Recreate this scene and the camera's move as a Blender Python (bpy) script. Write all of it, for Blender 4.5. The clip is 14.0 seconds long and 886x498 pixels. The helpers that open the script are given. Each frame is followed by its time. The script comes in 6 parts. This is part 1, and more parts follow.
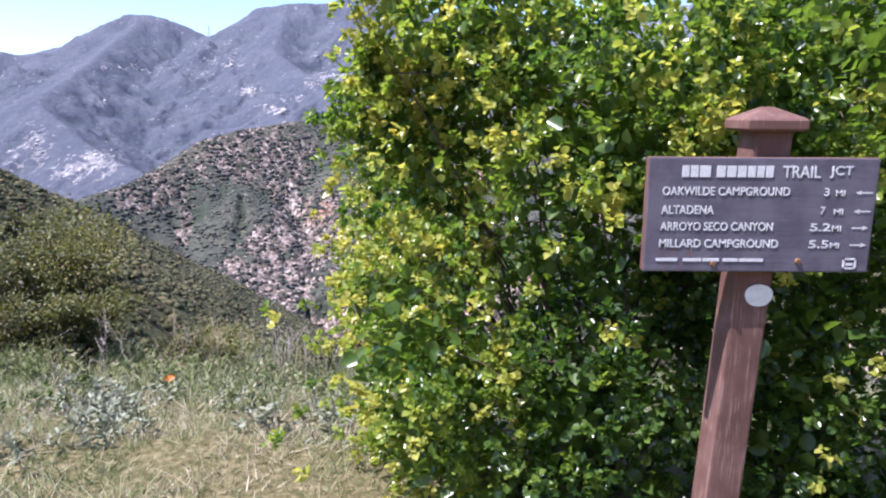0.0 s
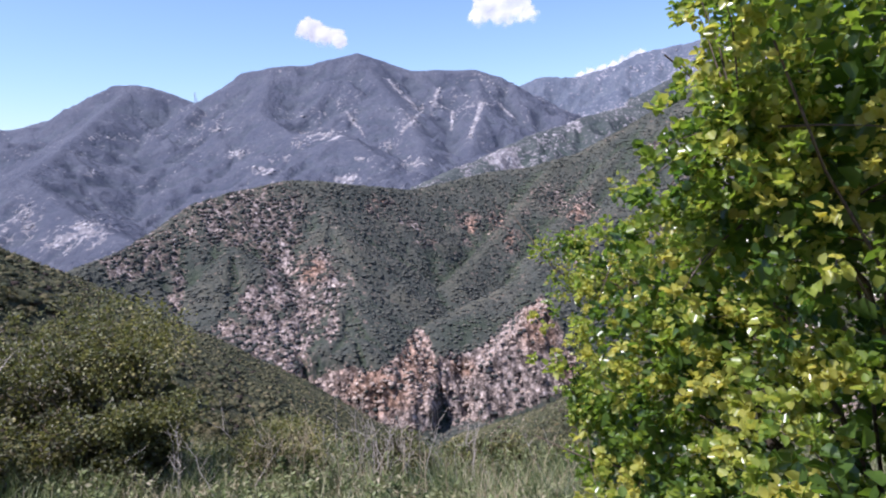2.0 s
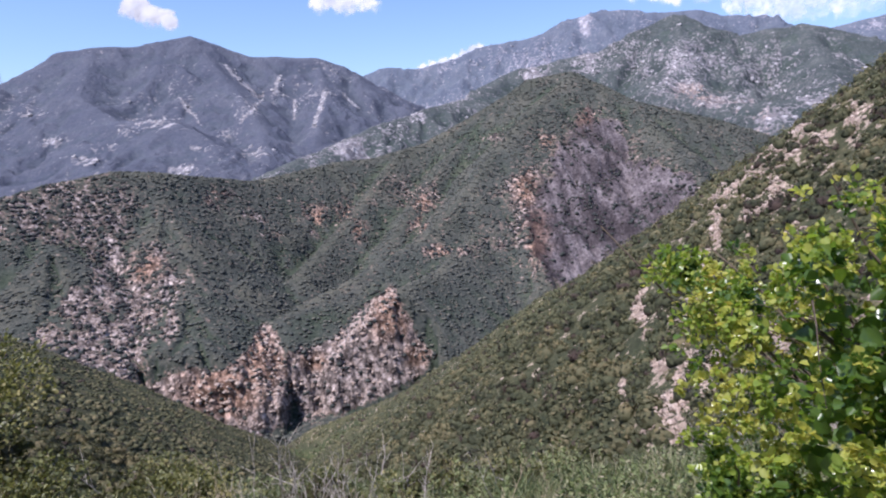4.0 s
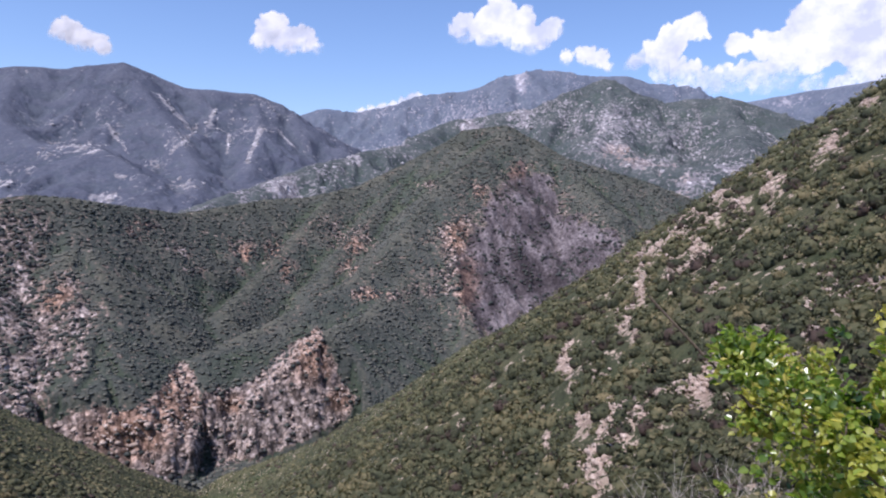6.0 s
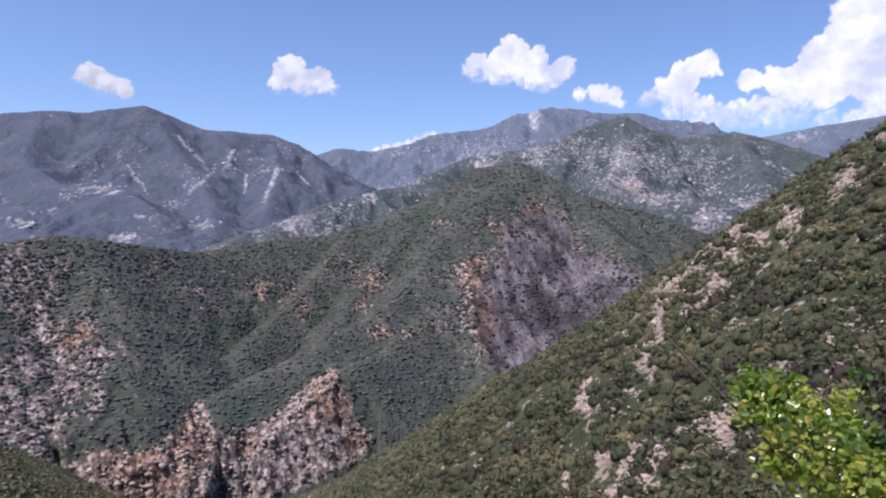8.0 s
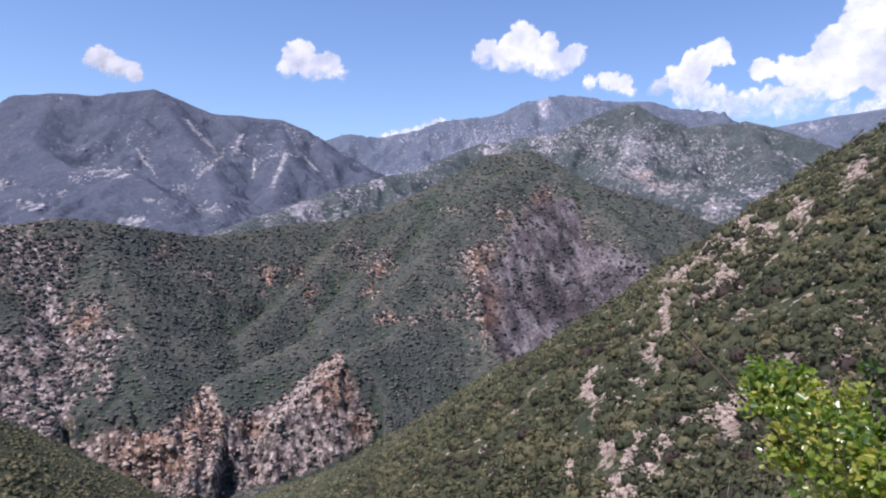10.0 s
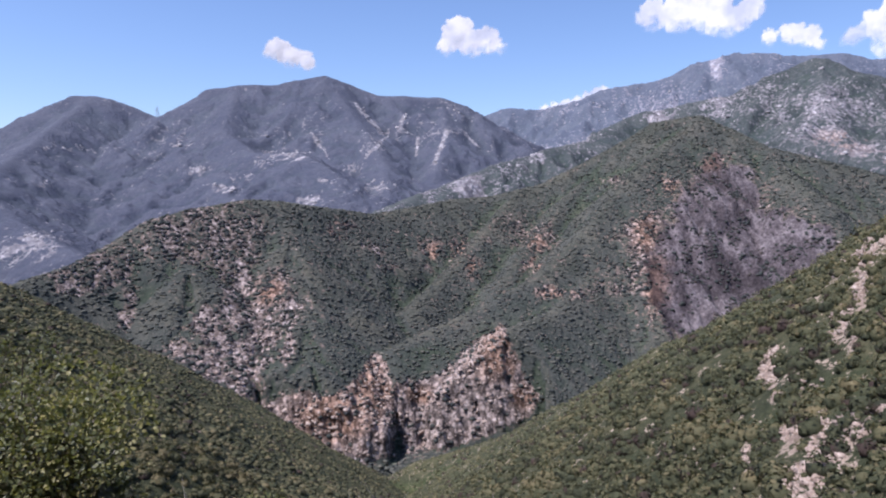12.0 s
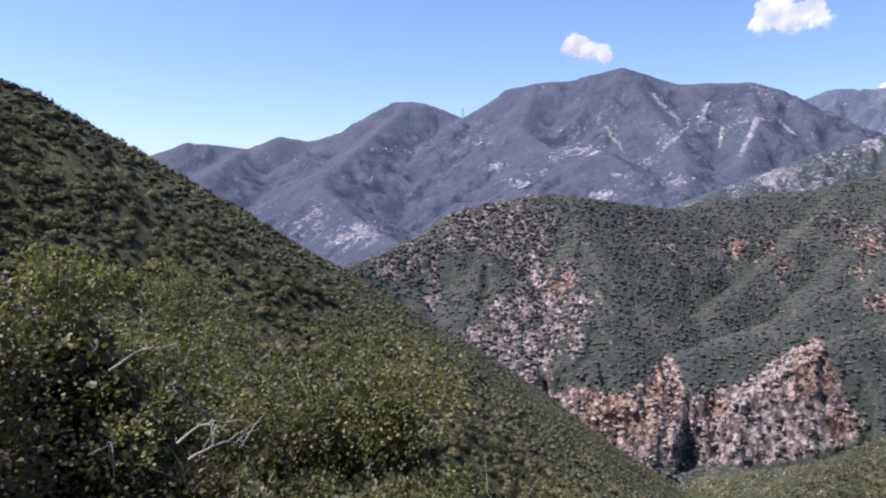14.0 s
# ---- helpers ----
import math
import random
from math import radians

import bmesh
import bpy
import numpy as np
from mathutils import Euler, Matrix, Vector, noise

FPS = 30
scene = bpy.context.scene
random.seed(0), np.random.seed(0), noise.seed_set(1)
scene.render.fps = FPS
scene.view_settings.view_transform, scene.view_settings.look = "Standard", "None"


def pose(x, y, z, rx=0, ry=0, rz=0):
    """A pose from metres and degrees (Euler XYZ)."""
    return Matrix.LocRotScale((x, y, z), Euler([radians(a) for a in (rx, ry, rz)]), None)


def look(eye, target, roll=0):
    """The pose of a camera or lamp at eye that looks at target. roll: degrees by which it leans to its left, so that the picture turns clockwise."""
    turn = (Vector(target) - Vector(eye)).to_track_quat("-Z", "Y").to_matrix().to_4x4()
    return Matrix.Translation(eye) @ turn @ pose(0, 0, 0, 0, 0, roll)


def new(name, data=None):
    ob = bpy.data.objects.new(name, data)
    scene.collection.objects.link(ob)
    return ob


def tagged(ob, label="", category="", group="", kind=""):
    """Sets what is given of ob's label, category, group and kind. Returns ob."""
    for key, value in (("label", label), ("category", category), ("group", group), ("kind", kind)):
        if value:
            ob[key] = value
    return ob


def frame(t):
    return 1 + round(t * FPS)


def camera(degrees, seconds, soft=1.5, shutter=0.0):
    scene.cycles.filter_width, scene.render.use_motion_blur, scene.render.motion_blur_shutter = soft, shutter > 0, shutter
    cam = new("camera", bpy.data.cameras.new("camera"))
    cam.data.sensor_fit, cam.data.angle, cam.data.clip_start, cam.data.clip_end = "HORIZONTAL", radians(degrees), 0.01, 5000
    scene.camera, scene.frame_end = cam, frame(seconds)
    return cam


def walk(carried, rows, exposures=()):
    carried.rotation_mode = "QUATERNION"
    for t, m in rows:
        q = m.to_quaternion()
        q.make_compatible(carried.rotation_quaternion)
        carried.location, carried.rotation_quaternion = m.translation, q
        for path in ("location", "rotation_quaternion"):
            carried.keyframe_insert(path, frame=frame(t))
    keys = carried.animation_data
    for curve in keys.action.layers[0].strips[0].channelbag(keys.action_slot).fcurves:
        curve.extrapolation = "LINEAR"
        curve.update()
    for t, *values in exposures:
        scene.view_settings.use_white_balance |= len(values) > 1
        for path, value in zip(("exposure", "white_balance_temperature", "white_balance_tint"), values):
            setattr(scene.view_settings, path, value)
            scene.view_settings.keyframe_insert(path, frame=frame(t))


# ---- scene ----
# camera and its walk
cam = camera(65.9, 14.0, soft=2.1)
PATH = [
    (0, pose(0.000, -0.000, 1.600, 78.93, -0.33, -0.00)),
    (0.5, pose(-0.230, 0.242, 1.616, 81.76, 1.44, 3.34)),
    (1, pose(-0.467, 0.425, 1.620, 79.22, 0.74, 4.03)),
    (1.5, pose(-0.838, 0.665, 1.671, 81.61, 0.71, -0.07)),
    (2, pose(-1.068, 0.931, 1.694, 83.13, 2.68, -1.11)),
    (2.5, pose(-1.291, 1.252, 1.719, 83.99, 1.81, -3.72)),
    (3, pose(-1.480, 1.595, 1.717, 81.80, 2.20, -11.75)),
    (3.2, pose(-1.566, 1.651, 1.736, 81.57, 2.34, -13.58)),
    (5.3, pose(-1.828, 2.669, 1.710, 84.49, 2.69, -14.06)),
    (5.5, pose(-1.811, 2.690, 1.711, 85.78, 1.35, -14.56)),
    (6, pose(-1.767, 2.715, 1.696, 85.48, -1.01, -19.41)),
    (6.5, pose(-1.804, 2.657, 1.722, 85.86, -0.05, -17.33)),
    (7, pose(-1.790, 2.676, 1.723, 87.09, 0.17, -18.92)),
    (7.5, pose(-1.794, 2.680, 1.717, 88.50, -0.00, -18.52)),
    (9.8, pose(-1.790, 2.701, 1.714, 88.47, -1.62, -18.13)),
    (10, pose(-1.800, 2.687, 1.716, 87.49, -1.20, -17.52)),
    (10.5, pose(-1.825, 2.645, 1.725, 88.02, -1.12, -16.91)),
    (11, pose(-1.830, 2.623, 1.727, 87.52, -0.49, -16.73)),
    (11.5, pose(-1.826, 2.648, 1.718, 86.67, 0.11, -12.05)),
    (12, pose(-1.788, 2.706, 1.727, 85.21, 0.31, -4.18)),
    (12.5, pose(-1.767, 2.636, 1.761, 85.59, 0.95, 2.33)),
    (13, pose(-1.807, 2.642, 1.751, 85.67, 1.05, 7.78)),
    (13.5, pose(-1.855, 2.649, 1.746, 84.93, 0.76, 13.85)),
    (14, pose(-1.871, 2.566, 1.765, 84.95, 0.57, 19.91)),
]
walk(cam, PATH, exposures=[(0, 1.25, 5880, 22), (0.6, 1.1, 5880, 22), (1.2, 0.85, 5880, 22), (2.0, 0.65, 5880, 22), (3.0, 0.55, 5880, 22), (5.6, 0.43, 5880, 22), (6.1, 0.34, 5880, 22), (6.6, 0.38, 5880, 22), (7.5, 0.27, 5880, 22), (10.0, 0.33, 5880, 22), (11.5, 0.35, 5880, 22), (12.1, 0.38, 5880, 22), (12.6, 0.62, 5880, 22), (14, 0.5, 5880, 22)])

# ---- sky, sun ----
SUN_BEARING, SUN_HEIGHT = -110.0, 61.0
world = bpy.data.worlds.new("sky")
scene.world = world
world.use_nodes = True
wn = world.node_tree.nodes
sky = wn.new("ShaderNodeTexSky")
sky.sky_type = "NISHITA"
sky.sun_disc = False
sky.sun_elevation = radians(SUN_HEIGHT)
sky.sun_rotation = radians(SUN_BEARING)
sky.altitude = 900
sky.air_density, sky.dust_density, sky.ozone_density = 1.0, 1.4, 4.0
wn["Background"].inputs["Strength"].default_value = 0.128
world.node_tree.links.new(sky.outputs[0], wn["Background"].inputs["Color"])
lamp = bpy.data.lights.new("sun", "SUN")
lamp.energy, lamp.angle, lamp.color = 4.8, radians(0.55), (1.0, 0.95, 0.87)
sun = new("sun", lamp)
sun.matrix_world = look(
    (math.sin(radians(SUN_BEARING)) * math.cos(radians(SUN_HEIGHT)) * 50,
     math.cos(radians(SUN_BEARING)) * math.cos(radians(SUN_HEIGHT)) * 50,
     math.sin(radians(SUN_HEIGHT)) * 50), (0, 0, 0))


# ---- materials ----
class Nodes:
    """A small writer of node materials."""

    def __init__(self, name):
        self.mat = bpy.data.materials.new(name)
        self.mat.use_nodes = True
        self.tree = self.mat.node_tree
        self.shader = self.tree.nodes["Principled BSDF"]
        self.out = self.tree.nodes["Material Output"]
        self.place = self.add("ShaderNodeNewGeometry").outputs["Position"]

    def add(self, kind, **values):
        node = self.tree.nodes.new(kind)
        for key, value in values.items():
            node.inputs[key].default_value = value
        return node

    def link(self, a, b):
        self.tree.links.new(a, b)

    def noise(self, scale, detail=4.0, rough=0.6, coords=None):
        node = self.add("ShaderNodeTexNoise", Scale=scale, Detail=detail, Roughness=rough)
        self.link(coords or self.place, node.inputs["Vector"])
        return node.outputs["Fac"]

    def cells(self, scale, coords=None):
        node = self.add("ShaderNodeTexVoronoi", Scale=scale)
        self.link(coords or self.place, node.inputs["Vector"])
        return node.outputs["Distance"], node.outputs["Color"]

    def attribute(self, name):
        node = self.add("ShaderNodeAttribute")
        node.attribute_name = name
        return node.outputs["Fac"]

    def math(self, op, a, b=0.0, c=0.0):
        node = self.add("ShaderNodeMath")
        node.operation = op
        for socket, value in zip(node.inputs, (a, b, c)):
            if isinstance(value, (int, float)):
                socket.default_value = value
            else:
                self.link(value, socket)
        return node.outputs[0]

    def span(self, value, low, high):
        node = self.add("ShaderNodeMapRange", **{"From Min": low, "From Max": high})
        node.interpolation_type = "SMOOTHSTEP"
        self.link(value, node.inputs["Value"])
        return node.outputs["Result"]

    def mix(self, fac, a, b):
        node = self.add("ShaderNodeMix")
        node.data_type = "RGBA"
        for socket, value in ((node.inputs[0], fac), (node.inputs[6], a), (node.inputs[7], b)):
            if isinstance(value, (int, float)):
                socket.default_value = value
            elif isinstance(value, tuple):
                socket.default_value = (*value, 1.0)
            else:
                self.link(value, socket)
        return node.outputs[2]

    def tint(self, fac, a, b):
        """Multiply a by the tint b, by the share fac."""
        out = self.mix(fac, a, b)
        out.node.blend_type = "MULTIPLY"
        return out

    def ramp(self, fac, *stops):
        node = self.add("ShaderNodeValToRGB")
        ramp = node.color_ramp
        while len(ramp.elements) < len(stops):
            ramp.elements.new(0.5)
        for element, (at, colour) in zip(ramp.elements, stops):
            element.position, element.color = at, (*colour, 1.0)
        self.link(fac, node.inputs["Fac"])
        return node.outputs["Color"]

    def bump(self, height, distance, strength=1.0):
        node = self.add("ShaderNodeBump", Distance=distance, Strength=strength)
        self.link(height, node.inputs["Height"])
        self.link(node.outputs["Normal"], self.shader.inputs["Normal"])

    def finish(self, colour, roughness=0.8, specular=0.2):
        if isinstance(colour, tuple):
            self.shader.inputs["Base Color"].default_value = (*colour, 1.0)
        else:
            self.link(colour, self.shader.inputs["Base Color"])
        self.shader.inputs["Roughness"].default_value = roughness
        self.shader.inputs["Specular IOR Level"].default_value = specular
        return self.mat

    def leafy(self, colour, glow, share, roughness=0.35, specular=0.5):
        """A thin leaf: light also passes through it."""
        self.finish(colour, roughness, specular)
        through_leaf = self.add("ShaderNodeBsdfTranslucent")
        self.link(glow, through_leaf.inputs["Color"])
        both = self.add("ShaderNodeMixShader", Fac=share)
        self.link(self.shader.outputs[0], both.inputs[1])
        self.link(through_leaf.outputs[0], both.inputs[2])
        self.link(both.outputs[0], self.out.inputs["Surface"])
        return self.mat


def slope_material(name, brush, soil, rock, size, open_at=0.30, rust=(0.97, 0.81, 0.69), grit=1.0, damp=1.0, speckle=1.5):
    """Brush-covered mountain ground with bare soil and rock; size is that of one bush in metres."""
    n = Nodes(name)
    broad = n.noise(0.10 / size, 3)
    fine = n.noise(1.1 / size, 6, 0.7)
    dots, tint = n.cells(0.85 / size)
    green = n.ramp(n.math("ADD", n.math("MULTIPLY", broad, 0.45), n.math("MULTIPLY", fine, 0.6)),
                   (0.38, brush[0]), (0.53, brush[1]), (0.68, brush[2]))
    # drier and browner on the crests, greener in the hollows
    green = n.tint(n.math("MULTIPLY", n.span(n.attribute("lush"), 0.8, 0.1), damp), green, (1.14, 1.10, 0.94))
    green = n.tint(n.math("MULTIPLY", n.span(n.attribute("lush"), 0.40, 0.95), damp), green, (0.86, 0.98, 0.74))
    earth = n.ramp(fine, (0.3, soil[0]), (0.62, soil[1]))
    upright = n.add("ShaderNodeMapping", Scale=(1.0, 1.0, 0.75))
    n.link(n.place, upright.inputs["Vector"])
    cracks = n.noise(1.5 / size * grit, 8, 0.85, upright.outputs[0])
    blocks = n.noise(0.40 / size * grit, 5, 0.75, upright.outputs[0])
    stone = n.ramp(n.math("ADD", n.math("MULTIPLY", cracks, 0.6), n.math("MULTIPLY", blocks, 0.4)), (0.40, rock[0]), (0.49, rock[1]), (0.61, rock[2]))
    edge, pane = n.cells(0.75 / size * grit, upright.outputs[0])
    lot = n.add("ShaderNodeSeparateColor")
    n.link(pane, lot.inputs[0])
    stone = n.tint(n.span(lot.outputs[0], 0.75, 0.1), stone, (0.70, 0.68, 0.67))
    stone = n.tint(n.span(lot.outputs[1], 0.7, 1.0), stone, (1.30, 1.28, 1.26))
    stone = n.mix(n.math("MULTIPLY", n.span(edge, 0.44, 0.62), 0.65), stone, rock[0])
    red = n.span(n.math("ADD", n.attribute("rust"), n.math("MULTIPLY", n.math("SUBTRACT", n.noise(0.30 / size, 5, 0.7), 0.5), 0.9)), 0.15, 0.75)
    stone = n.tint(red, stone, rust)
    bare = n.attribute("rock")
    cover = n.math("ADD", bare, n.math("MULTIPLY", n.math("SUBTRACT", dots, 0.42), 0.55))
    cover = n.math("ADD", cover, n.math("MULTIPLY", n.math("SUBTRACT", fine, 0.5), speckle))
    colour = n.mix(n.span(cover, open_at, open_at + 0.12), green, earth)
    colour = n.mix(n.span(cover, open_at + 0.14, open_at + 0.26), colour, stone)
    # duller, purplish broken rock where scree lies
    runs = n.add("ShaderNodeMapping", Scale=(1.0, 0.5, 0.14))
    n.link(n.place, runs.inputs["Vector"])
    gravel = n.ramp(n.math("ADD", n.math("MULTIPLY", n.noise(1.3 / size, 7, 0.75), 0.40), n.math("MULTIPLY", n.noise(0.16 / size, 6, 0.7, runs.outputs[0]), 0.60)), (0.41, (0.036, 0.030, 0.032)), (0.50, (0.088, 0.074, 0.077)), (0.60, (0.225, 0.195, 0.196)))
    gravel = n.tint(red, gravel, rust)
    colour = n.mix(n.span(n.math("ADD", n.attribute("scree"), n.math("MULTIPLY", n.math("SUBTRACT", fine, 0.5), 0.9)), 0.35, 0.6), colour, gravel)
    lumps = n.math("ADD", n.math("MULTIPLY", dots, -0.8), n.math("MULTIPLY", n.math("ADD", fine, cracks), 0.9))
    n.bump(lumps, size * 0.4, 0.8)
    return n.finish(colour, 0.95, 0.08)


GREEN = ((0.034, 0.040, 0.026), (0.064, 0.068, 0.042), (0.118, 0.108, 0.066))
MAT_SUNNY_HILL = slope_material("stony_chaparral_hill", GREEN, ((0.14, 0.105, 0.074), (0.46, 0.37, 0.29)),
                                ((0.22, 0.165, 0.13), (0.42, 0.33, 0.265), (0.62, 0.53, 0.45)), 1.3, 0.27)
MAT_HILL = slope_material("chaparral_hill", GREEN, ((0.085, 0.068, 0.042), (0.21, 0.160, 0.110)),
                          ((0.20, 0.15, 0.12), (0.40, 0.31, 0.24), (0.60, 0.50, 0.41)), 1.6, 0.27)
# some haze painted in here: the brush a little bluer and lifted
MAT_MIDDLE = slope_material("chaparral_mountain", ((0.042, 0.049, 0.046), (0.070, 0.075, 0.070), (0.111, 0.109, 0.095)),
                            ((0.095, 0.075, 0.058), (0.20, 0.150, 0.118)),
                            ((0.040, 0.032, 0.029), (0.300, 0.245, 0.218), (0.70, 0.60, 0.545)), 4.5, grit=1.2, rust=(1.0, 0.78, 0.63))
# far ranges: aerial haze painted into brush and rock colours as extra blue
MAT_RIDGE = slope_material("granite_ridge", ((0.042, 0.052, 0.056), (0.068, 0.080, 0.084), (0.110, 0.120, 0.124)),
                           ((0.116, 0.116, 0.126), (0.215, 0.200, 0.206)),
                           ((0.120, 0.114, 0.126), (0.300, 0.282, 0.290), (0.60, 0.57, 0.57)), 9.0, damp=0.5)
MAT_HIGH = slope_material("hazed_granite_mountain", ((0.082, 0.098, 0.135), (0.108, 0.124, 0.162), (0.148, 0.162, 0.195)),
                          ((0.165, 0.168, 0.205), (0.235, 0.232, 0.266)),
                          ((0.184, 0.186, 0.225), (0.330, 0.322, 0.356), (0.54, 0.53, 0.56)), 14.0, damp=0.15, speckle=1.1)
MAT_FAR = slope_material("hazed_brush_mountain", ((0.065, 0.073, 0.104), (0.085, 0.093, 0.125), (0.114, 0.121, 0.152)),
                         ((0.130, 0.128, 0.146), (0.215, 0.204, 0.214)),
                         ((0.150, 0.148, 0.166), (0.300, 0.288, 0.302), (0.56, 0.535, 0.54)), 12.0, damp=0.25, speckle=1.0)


def ground_material():
    n = Nodes("grassy_earth")
    fine, mid = n.noise(38, 6, 0.7), n.noise(3.2, 4)
    dirt = n.ramp(fine, (0.3, (0.16, 0.125, 0.09)), (0.5, (0.29, 0.245, 0.19)), (0.7, (0.44, 0.385, 0.315)))
    litter = n.ramp(n.noise(21, 5, 0.7), (0.3, (0.05, 0.055, 0.022)), (0.5, (0.14, 0.12, 0.06)), (0.68, (0.30, 0.25, 0.15)))
    trod = n.span(n.math("ADD", n.attribute("trail"), n.math("MULTIPLY", n.math("SUBTRACT", mid, 0.5), 0.7)), 0.35, 0.7)
    n.bump(n.math("ADD", fine, n.math("MULTIPLY", mid, 2.0)), 0.03, 0.8)
    return n.finish(n.mix(trod, litter, dirt), 0.95, 0.1)


def foliage_material(name, stops, glow, share, roughness=0.4, specular=0.4, rate=30, relief=0.0):
    """Leaves whose colour runs with their tone from dark to pale; some tones carry painted light."""
    n = Nodes(name)
    mottle = n.math("MULTIPLY", n.math("SUBTRACT", n.noise(rate, 3), 0.5), 0.3)
    tone = n.math("ADD", n.attribute("tone"), mottle)
    colour = n.ramp(tone, *stops)
    light = n.ramp(tone, *glow)
    if relief:
        n.bump(n.noise(rate * 2.2, 4, 0.75), relief, 1.0)
    return n.leafy(colour, light, share, roughness, specular)


MAT_GROUND = ground_material()
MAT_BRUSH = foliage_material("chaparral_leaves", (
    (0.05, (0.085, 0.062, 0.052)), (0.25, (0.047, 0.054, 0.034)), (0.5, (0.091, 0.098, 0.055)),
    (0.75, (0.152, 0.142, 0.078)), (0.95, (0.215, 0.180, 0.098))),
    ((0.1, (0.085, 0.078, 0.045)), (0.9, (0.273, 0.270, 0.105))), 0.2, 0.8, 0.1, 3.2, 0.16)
# greens drawn towards blue, the same haze painted into the leaves
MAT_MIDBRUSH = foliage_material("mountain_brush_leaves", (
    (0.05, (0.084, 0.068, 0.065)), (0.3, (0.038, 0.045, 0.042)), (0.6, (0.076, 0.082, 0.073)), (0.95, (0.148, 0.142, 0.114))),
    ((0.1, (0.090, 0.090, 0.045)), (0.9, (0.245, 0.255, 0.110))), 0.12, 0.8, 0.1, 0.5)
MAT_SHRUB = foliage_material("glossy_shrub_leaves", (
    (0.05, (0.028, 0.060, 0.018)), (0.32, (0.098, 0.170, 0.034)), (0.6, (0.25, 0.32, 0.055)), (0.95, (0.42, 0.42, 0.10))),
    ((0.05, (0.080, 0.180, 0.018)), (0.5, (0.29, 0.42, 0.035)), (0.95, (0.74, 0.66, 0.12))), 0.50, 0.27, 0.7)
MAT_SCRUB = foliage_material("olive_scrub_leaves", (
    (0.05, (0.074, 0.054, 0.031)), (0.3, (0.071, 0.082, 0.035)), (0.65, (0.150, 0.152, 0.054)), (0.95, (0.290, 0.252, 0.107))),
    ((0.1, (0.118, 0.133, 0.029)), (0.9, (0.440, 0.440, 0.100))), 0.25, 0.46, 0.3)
MAT_GRASS = foliage_material("meadow_blades", (
    (0.05, (0.045, 0.062, 0.028)), (0.28, (0.140, 0.178, 0.062)), (0.5, (0.260, 0.278, 0.135)), (0.7, (0.345, 0.295, 0.195)), (0.95, (0.500, 0.430, 0.320))),
    ((0.1, (0.120, 0.190, 0.050)), (0.5, (0.340, 0.380, 0.160)), (0.9, (0.590, 0.510, 0.330))), 0.28, 0.5, 0.35)


def bark_material(name, dark, light, rate):
    n = Nodes(name)
    grain = n.noise(rate, 5, 0.7)
    n.bump(grain, 0.004, 0.8)
    return n.finish(n.ramp(grain, (0.3, dark), (0.68, light)), 0.85, 0.2)


MAT_BARK = bark_material("shrub_bark", (0.045, 0.035, 0.026), (0.16, 0.125, 0.09), 60)
MAT_DEADWOOD = bark_material("bleached_deadwood", (0.22, 0.19, 0.16), (0.50, 0.45, 0.39), 45)
MAT_STRAW = bark_material("dry_straw", (0.24, 0.19, 0.12), (0.50, 0.42, 0.28), 35)


def wood_paint(name, dark, light, wear):
    """Weathered brown paint on timber, with the grain along z."""
    n = Nodes(name)
    mapping = n.add("ShaderNodeMapping", Scale=(1, 1, 0.06))
    n.link(n.place, mapping.inputs["Vector"])
    grain = n.noise(140, 5, 0.65, mapping.outputs[0])
    blotch = n.noise(9, 4)
    colour = n.mix(n.span(blotch, 0.35, 0.7), dark, light)
    colour = n.mix(n.math("MULTIPLY", n.span(n.math("ADD", grain, n.math("MULTIPLY", blotch, 0.35)), 0.72, 0.86), 0.7), colour, wear)
    n.bump(grain, 0.0025, 0.6)
    return n.finish(colour, 0.62, 0.3)


MAT_POST = wood_paint("brown_post_paint", (0.120, 0.062, 0.052), (0.175, 0.095, 0.085), (0.30, 0.20, 0.16))


def board_material():
    n = Nodes("slate_sign_paint")
    mapping = n.add("ShaderNodeMapping", Scale=(0.05, 1, 1))
    n.link(n.place, mapping.inputs["Vector"])
    grain = n.noise(120, 5, 0.65, mapping.outputs[0])
    blotch = n.noise(14, 4)
    colour = n.mix(n.span(blotch, 0.3, 0.7), (0.085, 0.076, 0.105), (0.130, 0.120, 0.155))
    colour = n.mix(n.math("MULTIPLY", n.span(n.noise(6, 5), 0.62, 0.72), 0.75), colour, (0.15, 0.07, 0.05))
    n.bump(grain, 0.0015, 0.5)
    return n.finish(colour, 0.55, 0.4)


def plain(name, a, b, rate, roughness=0.6, specular=0.3):
    n = Nodes(name)
    return n.finish(n.ramp(n.noise(rate, 4), (0.35, a), (0.65, b)), roughness, specular)


MAT_BOARD = board_material()
MAT_LETTER = plain("routed_white_paint", (0.50, 0.50, 0.53), (0.68, 0.68, 0.70), 160)
MAT_DISC = plain("white_disc", (0.68, 0.67, 0.65), (0.82, 0.81, 0.79), 60)
MAT_BOLT = plain("rusty_bolt", (0.10, 0.05, 0.03), (0.25, 0.13, 0.07), 220, 0.6)
MAT_STEEL = plain("galvanised_steel", (0.30, 0.31, 0.33), (0.42, 0.43, 0.45), 0.2, 0.5)
MAT_PETAL = foliage_material("orange_petal", ((0.1, (0.80, 0.22, 0.03)), (0.9, (0.90, 0.36, 0.06))),
                             ((0.1, (0.9, 0.25, 0.03)), (0.9, (0.95, 0.4, 0.08))), 0.4, 0.5, 0.3)


